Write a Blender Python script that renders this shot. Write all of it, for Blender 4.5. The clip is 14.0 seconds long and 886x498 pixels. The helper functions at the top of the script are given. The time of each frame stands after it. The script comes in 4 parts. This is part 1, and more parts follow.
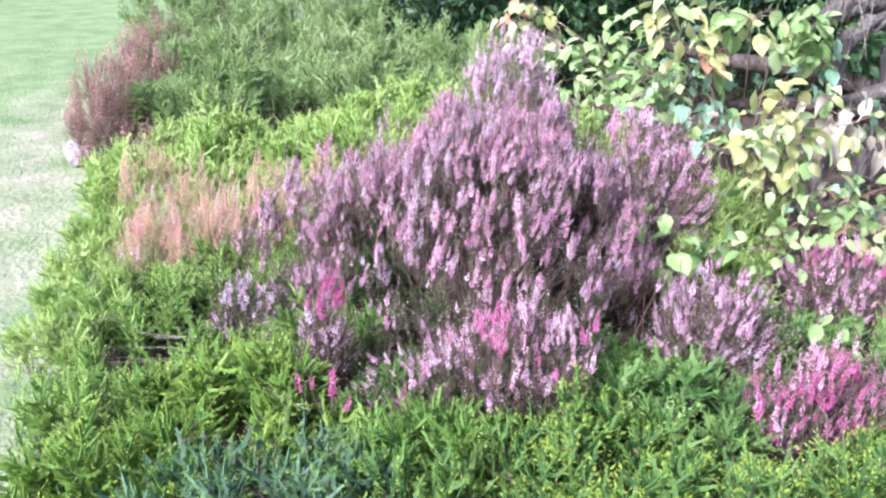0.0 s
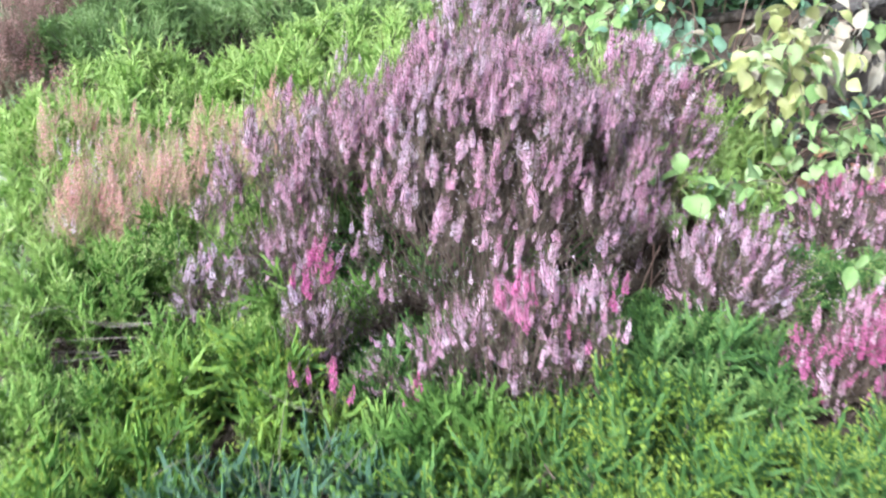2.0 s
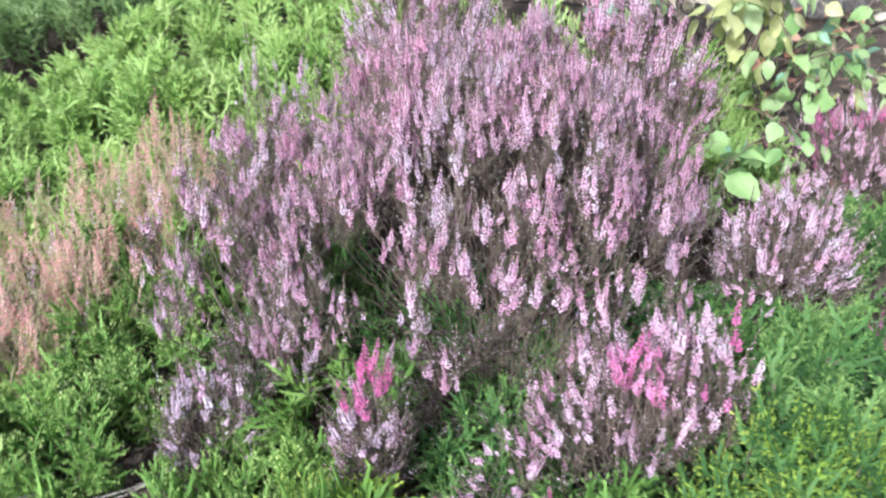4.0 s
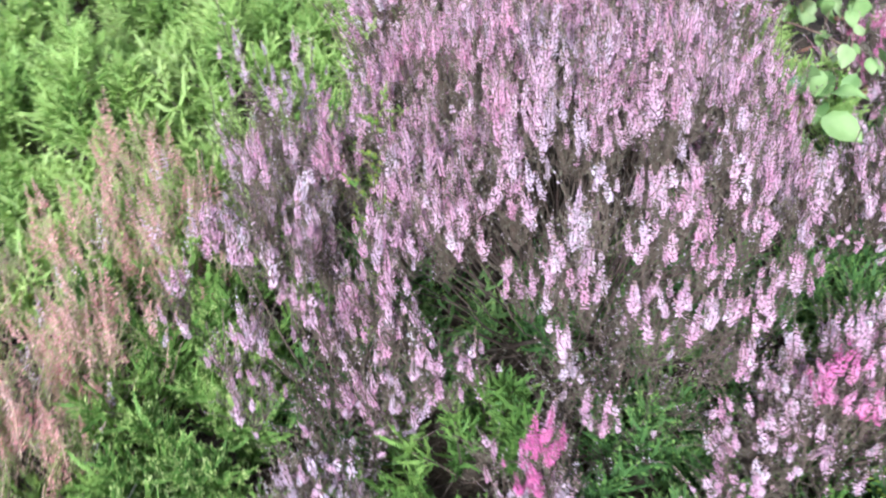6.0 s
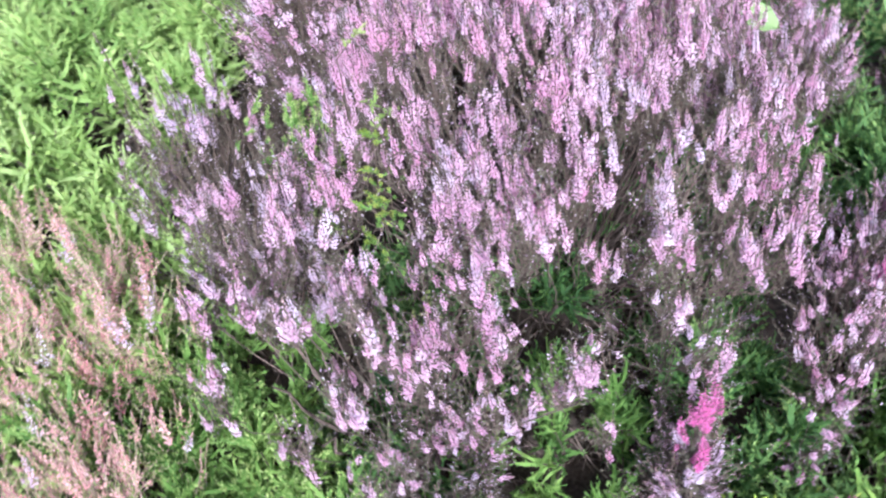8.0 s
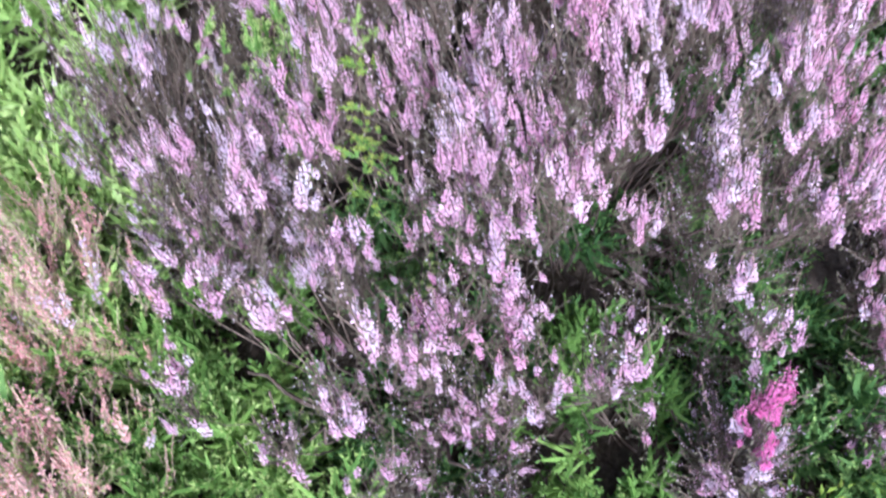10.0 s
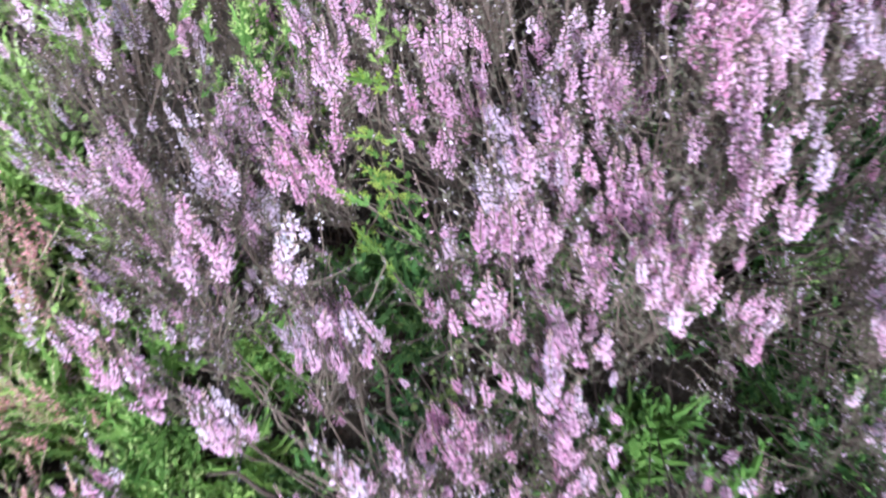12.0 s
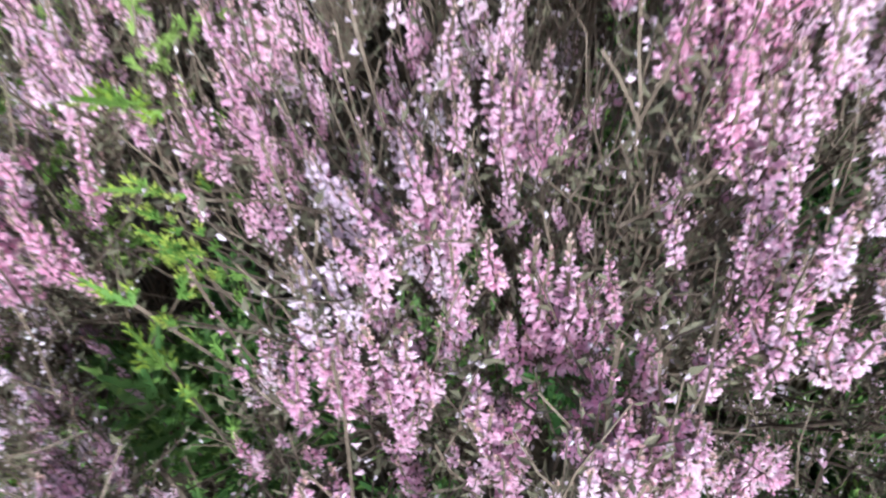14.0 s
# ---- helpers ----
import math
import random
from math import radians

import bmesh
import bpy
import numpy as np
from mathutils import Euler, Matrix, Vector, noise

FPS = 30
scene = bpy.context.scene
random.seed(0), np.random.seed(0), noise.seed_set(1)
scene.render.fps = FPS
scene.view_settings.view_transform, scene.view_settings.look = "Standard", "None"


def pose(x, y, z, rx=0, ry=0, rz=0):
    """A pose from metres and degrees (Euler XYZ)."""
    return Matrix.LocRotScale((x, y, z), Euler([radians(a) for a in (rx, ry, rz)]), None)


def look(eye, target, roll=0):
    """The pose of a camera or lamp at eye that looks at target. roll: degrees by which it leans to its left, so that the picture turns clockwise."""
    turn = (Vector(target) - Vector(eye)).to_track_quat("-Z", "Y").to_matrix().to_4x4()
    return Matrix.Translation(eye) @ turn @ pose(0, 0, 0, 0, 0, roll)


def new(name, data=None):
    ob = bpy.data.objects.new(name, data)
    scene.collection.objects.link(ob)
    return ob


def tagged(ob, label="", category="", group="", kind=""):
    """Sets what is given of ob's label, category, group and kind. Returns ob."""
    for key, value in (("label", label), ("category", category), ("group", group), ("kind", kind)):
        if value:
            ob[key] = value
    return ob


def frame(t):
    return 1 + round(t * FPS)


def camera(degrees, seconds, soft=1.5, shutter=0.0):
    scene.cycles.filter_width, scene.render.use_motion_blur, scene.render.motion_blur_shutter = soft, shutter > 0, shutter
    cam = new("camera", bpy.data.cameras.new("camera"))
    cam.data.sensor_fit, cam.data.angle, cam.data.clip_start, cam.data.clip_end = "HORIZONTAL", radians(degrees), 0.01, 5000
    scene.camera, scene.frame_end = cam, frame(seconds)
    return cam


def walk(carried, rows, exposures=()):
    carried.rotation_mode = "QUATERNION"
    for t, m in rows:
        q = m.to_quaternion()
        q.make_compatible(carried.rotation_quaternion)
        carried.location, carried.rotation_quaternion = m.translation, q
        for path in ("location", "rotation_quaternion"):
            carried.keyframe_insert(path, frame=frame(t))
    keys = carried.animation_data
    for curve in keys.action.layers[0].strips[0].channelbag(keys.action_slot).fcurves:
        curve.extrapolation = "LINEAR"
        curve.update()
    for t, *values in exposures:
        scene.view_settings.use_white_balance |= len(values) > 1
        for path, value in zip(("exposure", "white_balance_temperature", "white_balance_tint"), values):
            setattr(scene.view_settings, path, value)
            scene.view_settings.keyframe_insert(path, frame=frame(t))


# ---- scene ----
cam = camera(54.0, 14.0, soft=2.3, shutter=0.8)
PATH = [
    (0, (0.18, 0.009, 0.979), (0.085, 1.852, 0.207), 0.8),
    (0.5, (0.171, 0.012, 0.982), (0.081, 1.848, 0.195), 0.8),
    (1, (0.112, 0.046, 0.982), (0.111, 1.861, 0.14), 0.9),
    (1.5, (0.051, 0.102, 0.969), (0.128, 1.877, 0.051), 1.1),
    (2, (0.035, 0.229, 0.963), (0.126, 1.99, 0.02), 0.0),
    (2.5, (-0.036, 0.324, 0.963), (0.178, 2.072, 0.016), 1.8),
    (2.7, (-0.095, 0.363, 0.971), (0.182, 2.094, 0.008), 1.1),
    (4.8, (-0.323, 0.781, 1.056), (0.261, 2.24, -0.181), -6.3),
    (5, (-0.359, 0.801, 1.067), (0.249, 2.226, -0.197), -6.4),
    (5.5, (-0.405, 0.912, 1.068), (0.218, 2.292, -0.238), -6.1),
    (6, (-0.412, 1.031, 1.049), (0.268, 2.351, -0.291), -7.4),
    (6.5, (-0.502, 1.145, 1.085), (0.293, 2.319, -0.325), -6.5),
    (7, (-0.585, 1.228, 1.107), (0.288, 2.282, -0.351), -9.0),
    (7.2, (-0.594, 1.26, 1.107), (0.328, 2.258, -0.361), -7.9),
    (9.3, (-0.569, 1.568, 1.061), (0.457, 2.129, -0.562), -5.9),
    (9.5, (-0.535, 1.553, 1.037), (0.473, 2.136, -0.589), -6.2),
    (10, (-0.478, 1.532, 1.001), (0.408, 2.154, -0.68), -5.9),
    (10.5, (-0.443, 1.59, 0.976), (0.378, 2.175, -0.751), -6.6),
    (11, (-0.396, 1.605, 0.953), (0.394, 2.181, -0.791), -6.6),
    (11.5, (-0.338, 1.59, 0.916), (0.402, 2.274, -0.812), -7.6),
    (12, (-0.308, 1.643, 0.86), (0.457, 2.29, -0.871), -6.3),
    (12.5, (-0.268, 1.683, 0.808), (0.543, 2.281, -0.919), -3.1),
    (13, (-0.227, 1.696, 0.766), (0.629, 2.282, -0.944), -1.0),
    (13.5, (-0.181, 1.701, 0.731), (0.701, 2.236, -0.982), 1.1),
    (14, (-0.157, 1.709, 0.688), (0.716, 2.184, -1.047), 3.7),
]
EXPOSURES = [(0.0, 1.49, 5400, 18), (1.5, 1.32, 5380, 8), (2.7, 1.20, 5400, 1), (4.8, 1.03, 5330, 6), (6.2, 0.98, 5280, 4), (7.2, 1.16, 5250, 11), (9.3, 1.09, 5030, 11), (12.0, 1.06, 5080, 6), (14.0, 0.96, 5400, -4)]
walk(cam, [(t, look(eye, target, roll)) for t, eye, target, roll in PATH], EXPOSURES)

# ---- light: a bright, thinly veiled sky with a soft sun ----
SUN_EL, SUN_AZ = radians(41), radians(228)
world = bpy.data.worlds.new("sky")
scene.world = world
world.use_nodes = True
wn = world.node_tree.nodes
wn.clear()
sky = wn.new("ShaderNodeTexSky")
sky.sky_type, sky.sun_disc = "NISHITA", False
sky.sun_elevation, sky.sun_rotation = SUN_EL, SUN_AZ
sky.air_density, sky.dust_density, sky.ozone_density = 0.6, 5.0, 0.5
bg = wn.new("ShaderNodeBackground")
bg.inputs["Strength"].default_value = 0.15
wout = wn.new("ShaderNodeOutputWorld")
world.node_tree.links.new(sky.outputs[0], bg.inputs[0])
world.node_tree.links.new(bg.outputs[0], wout.inputs[0])
sun_data = bpy.data.lights.new("sun", "SUN")
sun_data.energy, sun_data.angle, sun_data.color = 2.8, radians(4), (1.0, 0.98, 0.975)
sun = new("sun", sun_data)
to_sun = Vector((math.sin(SUN_AZ) * math.cos(SUN_EL), math.cos(SUN_AZ) * math.cos(SUN_EL), math.sin(SUN_EL)))
sun.matrix_world = look(to_sun * 30, (0, 0, 0))


# ---- materials ----
def nodes_of(name):
    m = bpy.data.materials.new(name)
    m.use_nodes = True
    t = m.node_tree
    t.nodes.clear()
    return m, t, t.nodes, t.links


def ramp(nodes, stops):
    r = nodes.new("ShaderNodeValToRGB")
    while len(r.color_ramp.elements) < len(stops):
        r.color_ramp.elements.new(0.5)
    for e, (p, c) in zip(r.color_ramp.elements, stops):
        e.position, e.color = p, (*c, 1)
    return r


def plant_material(name, colours, translucent=0.3, rough=0.6, clump=14.0, seed=0.0, spread=0.55, gloss=0.25, patch=1.5):
    """Petals and leaves: piece by piece, plant by plant and in clumps a little different; light passes through."""
    m, t, n, l = nodes_of(name)
    geo, info, pos = n.new("ShaderNodeNewGeometry"), n.new("ShaderNodeObjectInfo"), n.new("ShaderNodeTexCoord")
    noi = n.new("ShaderNodeTexNoise")
    noi.inputs["Scale"].default_value, noi.inputs["Detail"].default_value = clump, 3
    shift = n.new("ShaderNodeVectorMath")
    shift.operation = "ADD"
    shift.inputs[1].default_value = (seed, seed * 1.7, 0)
    l.new(geo.outputs["Position"], shift.inputs[0])
    l.new(shift.outputs[0], noi.inputs["Vector"])

    def math_node(op, a, b):
        k = n.new("ShaderNodeMath")
        k.operation = op
        for i, v in enumerate((a, b)):
            if isinstance(v, (int, float)):
                k.inputs[i].default_value = v
            else:
                l.new(v, k.inputs[i])
        return k.outputs[0]

    a = math_node("MULTIPLY", geo.outputs["Random Per Island"], spread * 0.5)
    b = math_node("MULTIPLY", info.outputs["Random"], spread * 0.35)
    c = math_node("MULTIPLY", math_node("SUBTRACT", noi.outputs[0], 0.5), patch)
    v = math_node("ADD", math_node("ADD", a, b), math_node("ADD", c, 0.5 - 0.45 * spread))
    steps = [(i / max(1, len(colours) - 1), col) for i, col in enumerate(colours)]
    r = ramp(n, steps)
    l.new(v, r.inputs[0])
    p = n.new("ShaderNodeBsdfPrincipled")
    p.inputs["Roughness"].default_value = rough
    p.inputs["Specular IOR Level"].default_value = gloss
    l.new(r.outputs[0], p.inputs["Base Color"])
    tr = n.new("ShaderNodeBsdfTranslucent")
    l.new(r.outputs[0], tr.inputs[0])
    mix = n.new("ShaderNodeMixShader")
    mix.inputs[0].default_value = translucent
    out = n.new("ShaderNodeOutputMaterial")
    l.new(p.outputs[0], mix.inputs[1])
    l.new(tr.outputs[0], mix.inputs[2])
    l.new(mix.outputs[0], out.inputs[0])
    return m


def rough_material(name, colours, scale=20.0, stretch=(1, 1, 1), bump=0.4, rough=0.9, depth=0.004):
    """Bark, stone and dry twigs: two sizes of noise in colour and relief."""
    m, t, n, l = nodes_of(name)
    pos = n.new("ShaderNodeTexCoord")
    mp = n.new("ShaderNodeMapping")
    mp.inputs["Scale"].default_value = stretch
    big, small = n.new("ShaderNodeTexNoise"), n.new("ShaderNodeTexNoise")
    big.inputs["Scale"].default_value, big.inputs["Detail"].default_value = scale, 6
    small.inputs["Scale"].default_value, small.inputs["Detail"].default_value = scale * 7, 4
    l.new(pos.outputs["Object"], mp.inputs[0])
    for k in (big, small):
        l.new(mp.outputs[0], k.inputs["Vector"])
    mixed = n.new("ShaderNodeMix")
    mixed.inputs[0].default_value = 0.4
    l.new(big.outputs[0], mixed.inputs[2])
    l.new(small.outputs[0], mixed.inputs[3])
    r = ramp(n, [(0.3 + 0.4 * i / max(1, len(colours) - 1), c) for i, c in enumerate(colours)])
    l.new(mixed.outputs[0], r.inputs[0])
    b = n.new("ShaderNodeBump")
    b.inputs["Strength"].default_value, b.inputs["Distance"].default_value = bump, depth
    l.new(mixed.outputs[0], b.inputs["Height"])
    p = n.new("ShaderNodeBsdfPrincipled")
    p.inputs["Roughness"].default_value = rough
    p.inputs["Specular IOR Level"].default_value = 0.2
    l.new(r.outputs[0], p.inputs["Base Color"])
    l.new(b.outputs[0], p.inputs["Normal"])
    out = n.new("ShaderNodeOutputMaterial")
    l.new(p.outputs[0], out.inputs[0])
    return m


def ground_material():
    """Mown grass with worn, straw-coloured turf along the edge of the bed."""
    m, t, n, l = nodes_of("lawn_turf")
    geo = n.new("ShaderNodeNewGeometry")
    sep = n.new("ShaderNodeSeparateXYZ")
    l.new(geo.outputs["Position"], sep.inputs[0])

    def noise_node(scale, detail=5):
        k = n.new("ShaderNodeTexNoise")
        k.inputs["Scale"].default_value, k.inputs["Detail"].default_value = scale, detail
        l.new(geo.outputs["Position"], k.inputs["Vector"])
        return k.outputs[0]

    def calc(op, a, b, c=None):
        k = n.new("ShaderNodeMath")
        k.operation = op
        for i, v in enumerate((a, b, c)):
            if v is None:
                continue
            if isinstance(v, (int, float)):
                k.inputs[i].default_value = v
            else:
                l.new(v, k.inputs[i])
        return k.outputs[0]

    big, mid, fine = noise_node(0.9), noise_node(5.0), noise_node(60.0, 3)
    edge = calc("MULTIPLY_ADD", sep.outputs[1], 0.40, sep.outputs[0])
    away = calc("ABSOLUTE", calc("ADD", edge, 0.30), 0.0)
    worn = calc("ADD", calc("MULTIPLY_ADD", away, -1.9, 0.52), calc("MULTIPLY", calc("SUBTRACT", mid, 0.5), 1.6))
    worn = calc("ADD", worn, calc("MULTIPLY", calc("SUBTRACT", big, 0.5), 1.0))
    green = ramp(n, [(0.25, (0.085, 0.14, 0.05)), (0.5, (0.165, 0.225, 0.10)), (0.75, (0.27, 0.31, 0.165))])
    l.new(calc("ADD", calc("MULTIPLY", mid, 0.6), calc("MULTIPLY", fine, 0.4)), green.inputs[0])
    far = calc("MAXIMUM", calc("MULTIPLY_ADD", sep.outputs[1], 0.45, -1.6), 0.0)
    worn = calc("SUBTRACT", worn, far)
    straw = ramp(n, [(0.3, (0.17, 0.15, 0.10)), (0.5, (0.29, 0.265, 0.195)), (0.75, (0.41, 0.385, 0.30))])
    l.new(calc("ADD", calc("MULTIPLY", mid, 0.4), calc("MULTIPLY", fine, 0.6)), straw.inputs[0])
    mix = n.new("ShaderNodeMix")
    mix.data_type, mix.clamp_factor = "RGBA", True
    l.new(worn, mix.inputs[0])
    l.new(green.outputs[0], mix.inputs[6])
    l.new(straw.outputs[0], mix.inputs[7])
    b = n.new("ShaderNodeBump")
    b.inputs["Strength"].default_value, b.inputs["Distance"].default_value = 0.6, 0.02
    l.new(fine, b.inputs["Height"])
    p = n.new("ShaderNodeBsdfPrincipled")
    p.inputs["Roughness"].default_value = 0.95
    p.inputs["Specular IOR Level"].default_value = 0.1
    l.new(mix.outputs[2], p.inputs["Base Color"])
    l.new(b.outputs[0], p.inputs["Normal"])
    out = n.new("ShaderNodeOutputMaterial")
    l.new(p.outputs[0], out.inputs[0])
    return m


LILAC = plant_material("lilac_petals", [(0.66, 0.35, 0.51), (0.82, 0.53, 0.68), (0.90, 0.70, 0.81), (0.96, 0.90, 0.94)], 0.42, spread=0.95)
LILAC_BUD = plant_material("peach_buds", [(0.62, 0.36, 0.42), (0.76, 0.52, 0.50), (0.84, 0.68, 0.54)], 0.35)
PINK = plant_material("pink_petals", [(0.69, 0.33, 0.51), (0.85, 0.50, 0.67), (0.91, 0.67, 0.79), (0.96, 0.87, 0.92)], 0.42, seed=3, spread=0.95)
ROSE = plant_material("rose_red_petals", [(0.58, 0.10, 0.32), (0.78, 0.23, 0.50), (0.88, 0.48, 0.69)], 0.35, seed=5, spread=0.8)
MAGENTA = plant_material("magenta_petals", [(0.52, 0.09, 0.28), (0.70, 0.20, 0.44), (0.82, 0.42, 0.62)], 0.35, seed=8, spread=0.8)
RUST = plant_material("faded_rust_petals", [(0.66, 0.30, 0.30), (0.84, 0.48, 0.46), (0.91, 0.69, 0.64)], 0.45, seed=11, spread=0.9)
DRY_RED = plant_material("brownish_red_petals", [(0.28, 0.15, 0.13), (0.43, 0.25, 0.22), (0.58, 0.40, 0.36)], 0.35, seed=12, spread=0.8)
PALE = plant_material("pale_lilac_petals", [(0.68, 0.50, 0.62), (0.82, 0.66, 0.77), (0.93, 0.84, 0.90)], 0.4, seed=14, spread=0.9)
OLIVE = plant_material("olive_scale_leaves", [(0.085, 0.078, 0.05), (0.155, 0.137, 0.092), (0.25, 0.215, 0.155)], 0.35, clump=10)
GREEN = plant_material("green_needles", [(0.06, 0.13, 0.042), (0.115, 0.225, 0.062), (0.21, 0.33, 0.10)], 0.44, clump=9, spread=0.35, patch=2.4)
GREEN_TIP = plant_material("lime_needle_tips", [(0.115, 0.23, 0.055), (0.205, 0.345, 0.08), (0.35, 0.46, 0.14)], 0.44, clump=9, spread=0.35, patch=2.4)
LIME = plant_material("lime_needles", [(0.26, 0.40, 0.10), (0.41, 0.55, 0.165), (0.58, 0.66, 0.29)], 0.48, clump=6, seed=4, spread=0.35, patch=2.2)
FRESH = plant_material("fresh_green_needles", [(0.10, 0.20, 0.042), (0.195, 0.33, 0.07), (0.34, 0.47, 0.115)], 0.45, clump=8, seed=2, spread=0.35, patch=2.2)
LIME_TIP = plant_material("yellow_lime_tips", [(0.26, 0.39, 0.10), (0.41, 0.53, 0.15), (0.60, 0.67, 0.27)], 0.44, clump=8, seed=4, spread=0.35, patch=2.2)
FRONT_TIP = plant_material("mid_green_tips", [(0.18, 0.30, 0.04), (0.32, 0.42, 0.062), (0.48, 0.54, 0.12)], 0.44, clump=8, seed=4, spread=0.35, patch=2.2)
DEEP = plant_material("blue_green_needles", [(0.065, 0.13, 0.08), (0.13, 0.225, 0.135), (0.24, 0.34, 0.21)], 0.4, clump=8, seed=6, spread=0.35, patch=2.0)
MOSSY = plant_material("dull_green_needles", [(0.14, 0.22, 0.07), (0.28, 0.39, 0.14), (0.46, 0.55, 0.26)], 0.45, clump=5, seed=9, spread=0.5, patch=2.2)
TWIG = rough_material("grey_brown_twigs", [(0.06, 0.043, 0.033), (0.12, 0.086, 0.066), (0.21, 0.16, 0.13)], 40)
STRAW_TWIG = rough_material("ruddy_straw_twigs", [(0.24, 0.16, 0.11), (0.42, 0.30, 0.22), (0.55, 0.44, 0.34)], 40)
DEAD_TWIG = rough_material("bleached_twigs", [(0.09, 0.07, 0.055), (0.18, 0.15, 0.125), (0.32, 0.28, 0.24)], 40)
BARK = rough_material("weathered_bark", [(0.03, 0.025, 0.022), (0.10, 0.085, 0.075), (0.28, 0.25, 0.23)], 14, (1, 1, 0.3), 1.0, depth=0.03)
SOIL = rough_material("dark_leaf_litter", [(0.03, 0.022, 0.016), (0.07, 0.052, 0.038), (0.15, 0.11, 0.08)], 24, bump=1.0, depth=0.01)
STONE = rough_material("pale_field_stone", [(0.20, 0.19, 0.18), (0.34, 0.33, 0.32), (0.50, 0.49, 0.48)], 18, bump=0.5, rough=0.85)
LEAF_GREEN = plant_material("fresh_green_leaf", [(0.14, 0.25, 0.075), (0.26, 0.38, 0.13), (0.42, 0.54, 0.24)], 0.38, 0.55, 20, 1, spread=0.8, gloss=0.25)
LEAF_BLUE = plant_material("cool_green_leaf", [(0.11, 0.21, 0.12), (0.21, 0.34, 0.22), (0.36, 0.49, 0.35)], 0.33, 0.55, 20, 2, spread=0.8, gloss=0.25)
LEAF_YELLOW = plant_material("yellowing_leaf", [(0.33, 0.37, 0.13), (0.48, 0.48, 0.19), (0.63, 0.60, 0.34)], 0.38, 0.5, 20, 3, spread=0.8, gloss=0.3)
LEAF_PALE = plant_material("pale_lime_leaf", [(0.23, 0.33, 0.12), (0.36, 0.46, 0.20), (0.52, 0.59, 0.32)], 0.4, 0.5, 20, 7, spread=0.8, gloss=0.3)
LEAF_DRY = plant_material("bleached_dry_leaf", [(0.27, 0.21, 0.14), (0.43, 0.37, 0.28), (0.58, 0.53, 0.43)], 0.25, 0.7, 20, 4, spread=0.9)
LEAF_BROWN = plant_material("dead_brown_leaf", [(0.08, 0.055, 0.035), (0.17, 0.12, 0.08), (0.28, 0.21, 0.15)], 0.15, 0.75, 20, 8, spread=0.9)
LEAF_RUSSET = plant_material("russet_leaf", [(0.30, 0.12, 0.07), (0.50, 0.24, 0.15), (0.62, 0.40, 0.27)], 0.25, 0.6, 20, 5)
# evergreen leaf, darkened: the deep shade behind the bed is in this colour
LEAF_DARK = plant_material("shade_darkened_evergreen_leaf", [(0.012, 0.03, 0.012), (0.025, 0.06, 0.02), (0.05, 0.10, 0.03)], 0.2, 0.5, 3, 6, gloss=0.4)
# brown bark of the fallen branches, with the shrub's shade mixed into the colour
DARK_BARK = rough_material("shade_darkened_bark", [(0.014, 0.011, 0.009), (0.05, 0.038, 0.03), (0.15, 0.125, 0.105)], 14, (1, 1, 0.3), 1.0, depth=0.03)
CANE = rough_material("brown_cane_bark", [(0.10, 0.06, 0.045), (0.20, 0.13, 0.10), (0.3, 0.22, 0.17)], 30)
GRASS = plant_material("grass_blades", [(0.13, 0.21, 0.09), (0.22, 0.30, 0.16), (0.38, 0.40, 0.27)], 0.3, 0.6, 3, 2)
TURF = ground_material()

# ---- mesh helpers ----
rng = np.random.default_rng(11)


def mesh_np(name, tpl, mats, smooth=False):
    V, F, M = tpl
    me = bpy.data.meshes.new(name)
    k = F.shape[1]
    me.vertices.add(len(V))
    me.vertices.foreach_set("co", np.ascontiguousarray(V, np.float32).ravel())
    me.loops.add(F.size)
    me.loops.foreach_set("vertex_index", np.ascontiguousarray(F, np.int32).ravel())
    me.polygons.add(len(F))
    me.polygons.foreach_set("loop_start", np.arange(0, F.size, k, dtype=np.int32))
    me.polygons.foreach_set("material_index", np.ascontiguousarray(M, np.int32))
    me.polygons.foreach_set("use_smooth", np.full(len(F), smooth))
    for m in mats:
        me.materials.append(m)
    me.update(calc_edges=True)
    return me


def join(tpls):
    """Several (vertices, quads, material numbers) as one."""
    at, Vs, Fs, Ms = 0, [], [], []
    for V, F, M in tpls:
        Vs.append(V), Fs.append(F + at), Ms.append(M)
        at += len(V)
    return np.concatenate(Vs), np.concatenate(Fs), np.concatenate(Ms)


def turns(ways, spin=None):
    """Rotations that carry z to the given directions, with a spin about them."""
    d = ways / np.linalg.norm(ways, axis=1, keepdims=True)
    ref = np.where(np.abs(d[:, 2:3]) > 0.95, [[1.0, 0, 0]], [[0, 0, 1.0]])
    x = np.cross(ref, d)
    x /= np.linalg.norm(x, axis=1, keepdims=True)
    y = np.cross(d, x)
    if spin is None:
        spin = rng.uniform(0, 2 * np.pi, len(d))
    c, s = np.cos(spin)[:, None], np.sin(spin)[:, None]
    return np.stack([c * x + s * y, c * y - s * x, d], -1)


def stamp(tpl, R, T, S):
    """Copies of a template at many poses, as one template."""
    V, F, M = tpl
    N = len(T)
    VV = np.einsum("nij,vj->nvi", R, V) * np.reshape(S, (-1, 1, 1)) + T[:, None]
    FF = F[None] + (np.arange(N) * len(V))[:, None, None]
    return VV.reshape(-1, 3), FF.reshape(-1, F.shape[1]), np.tile(M, N)


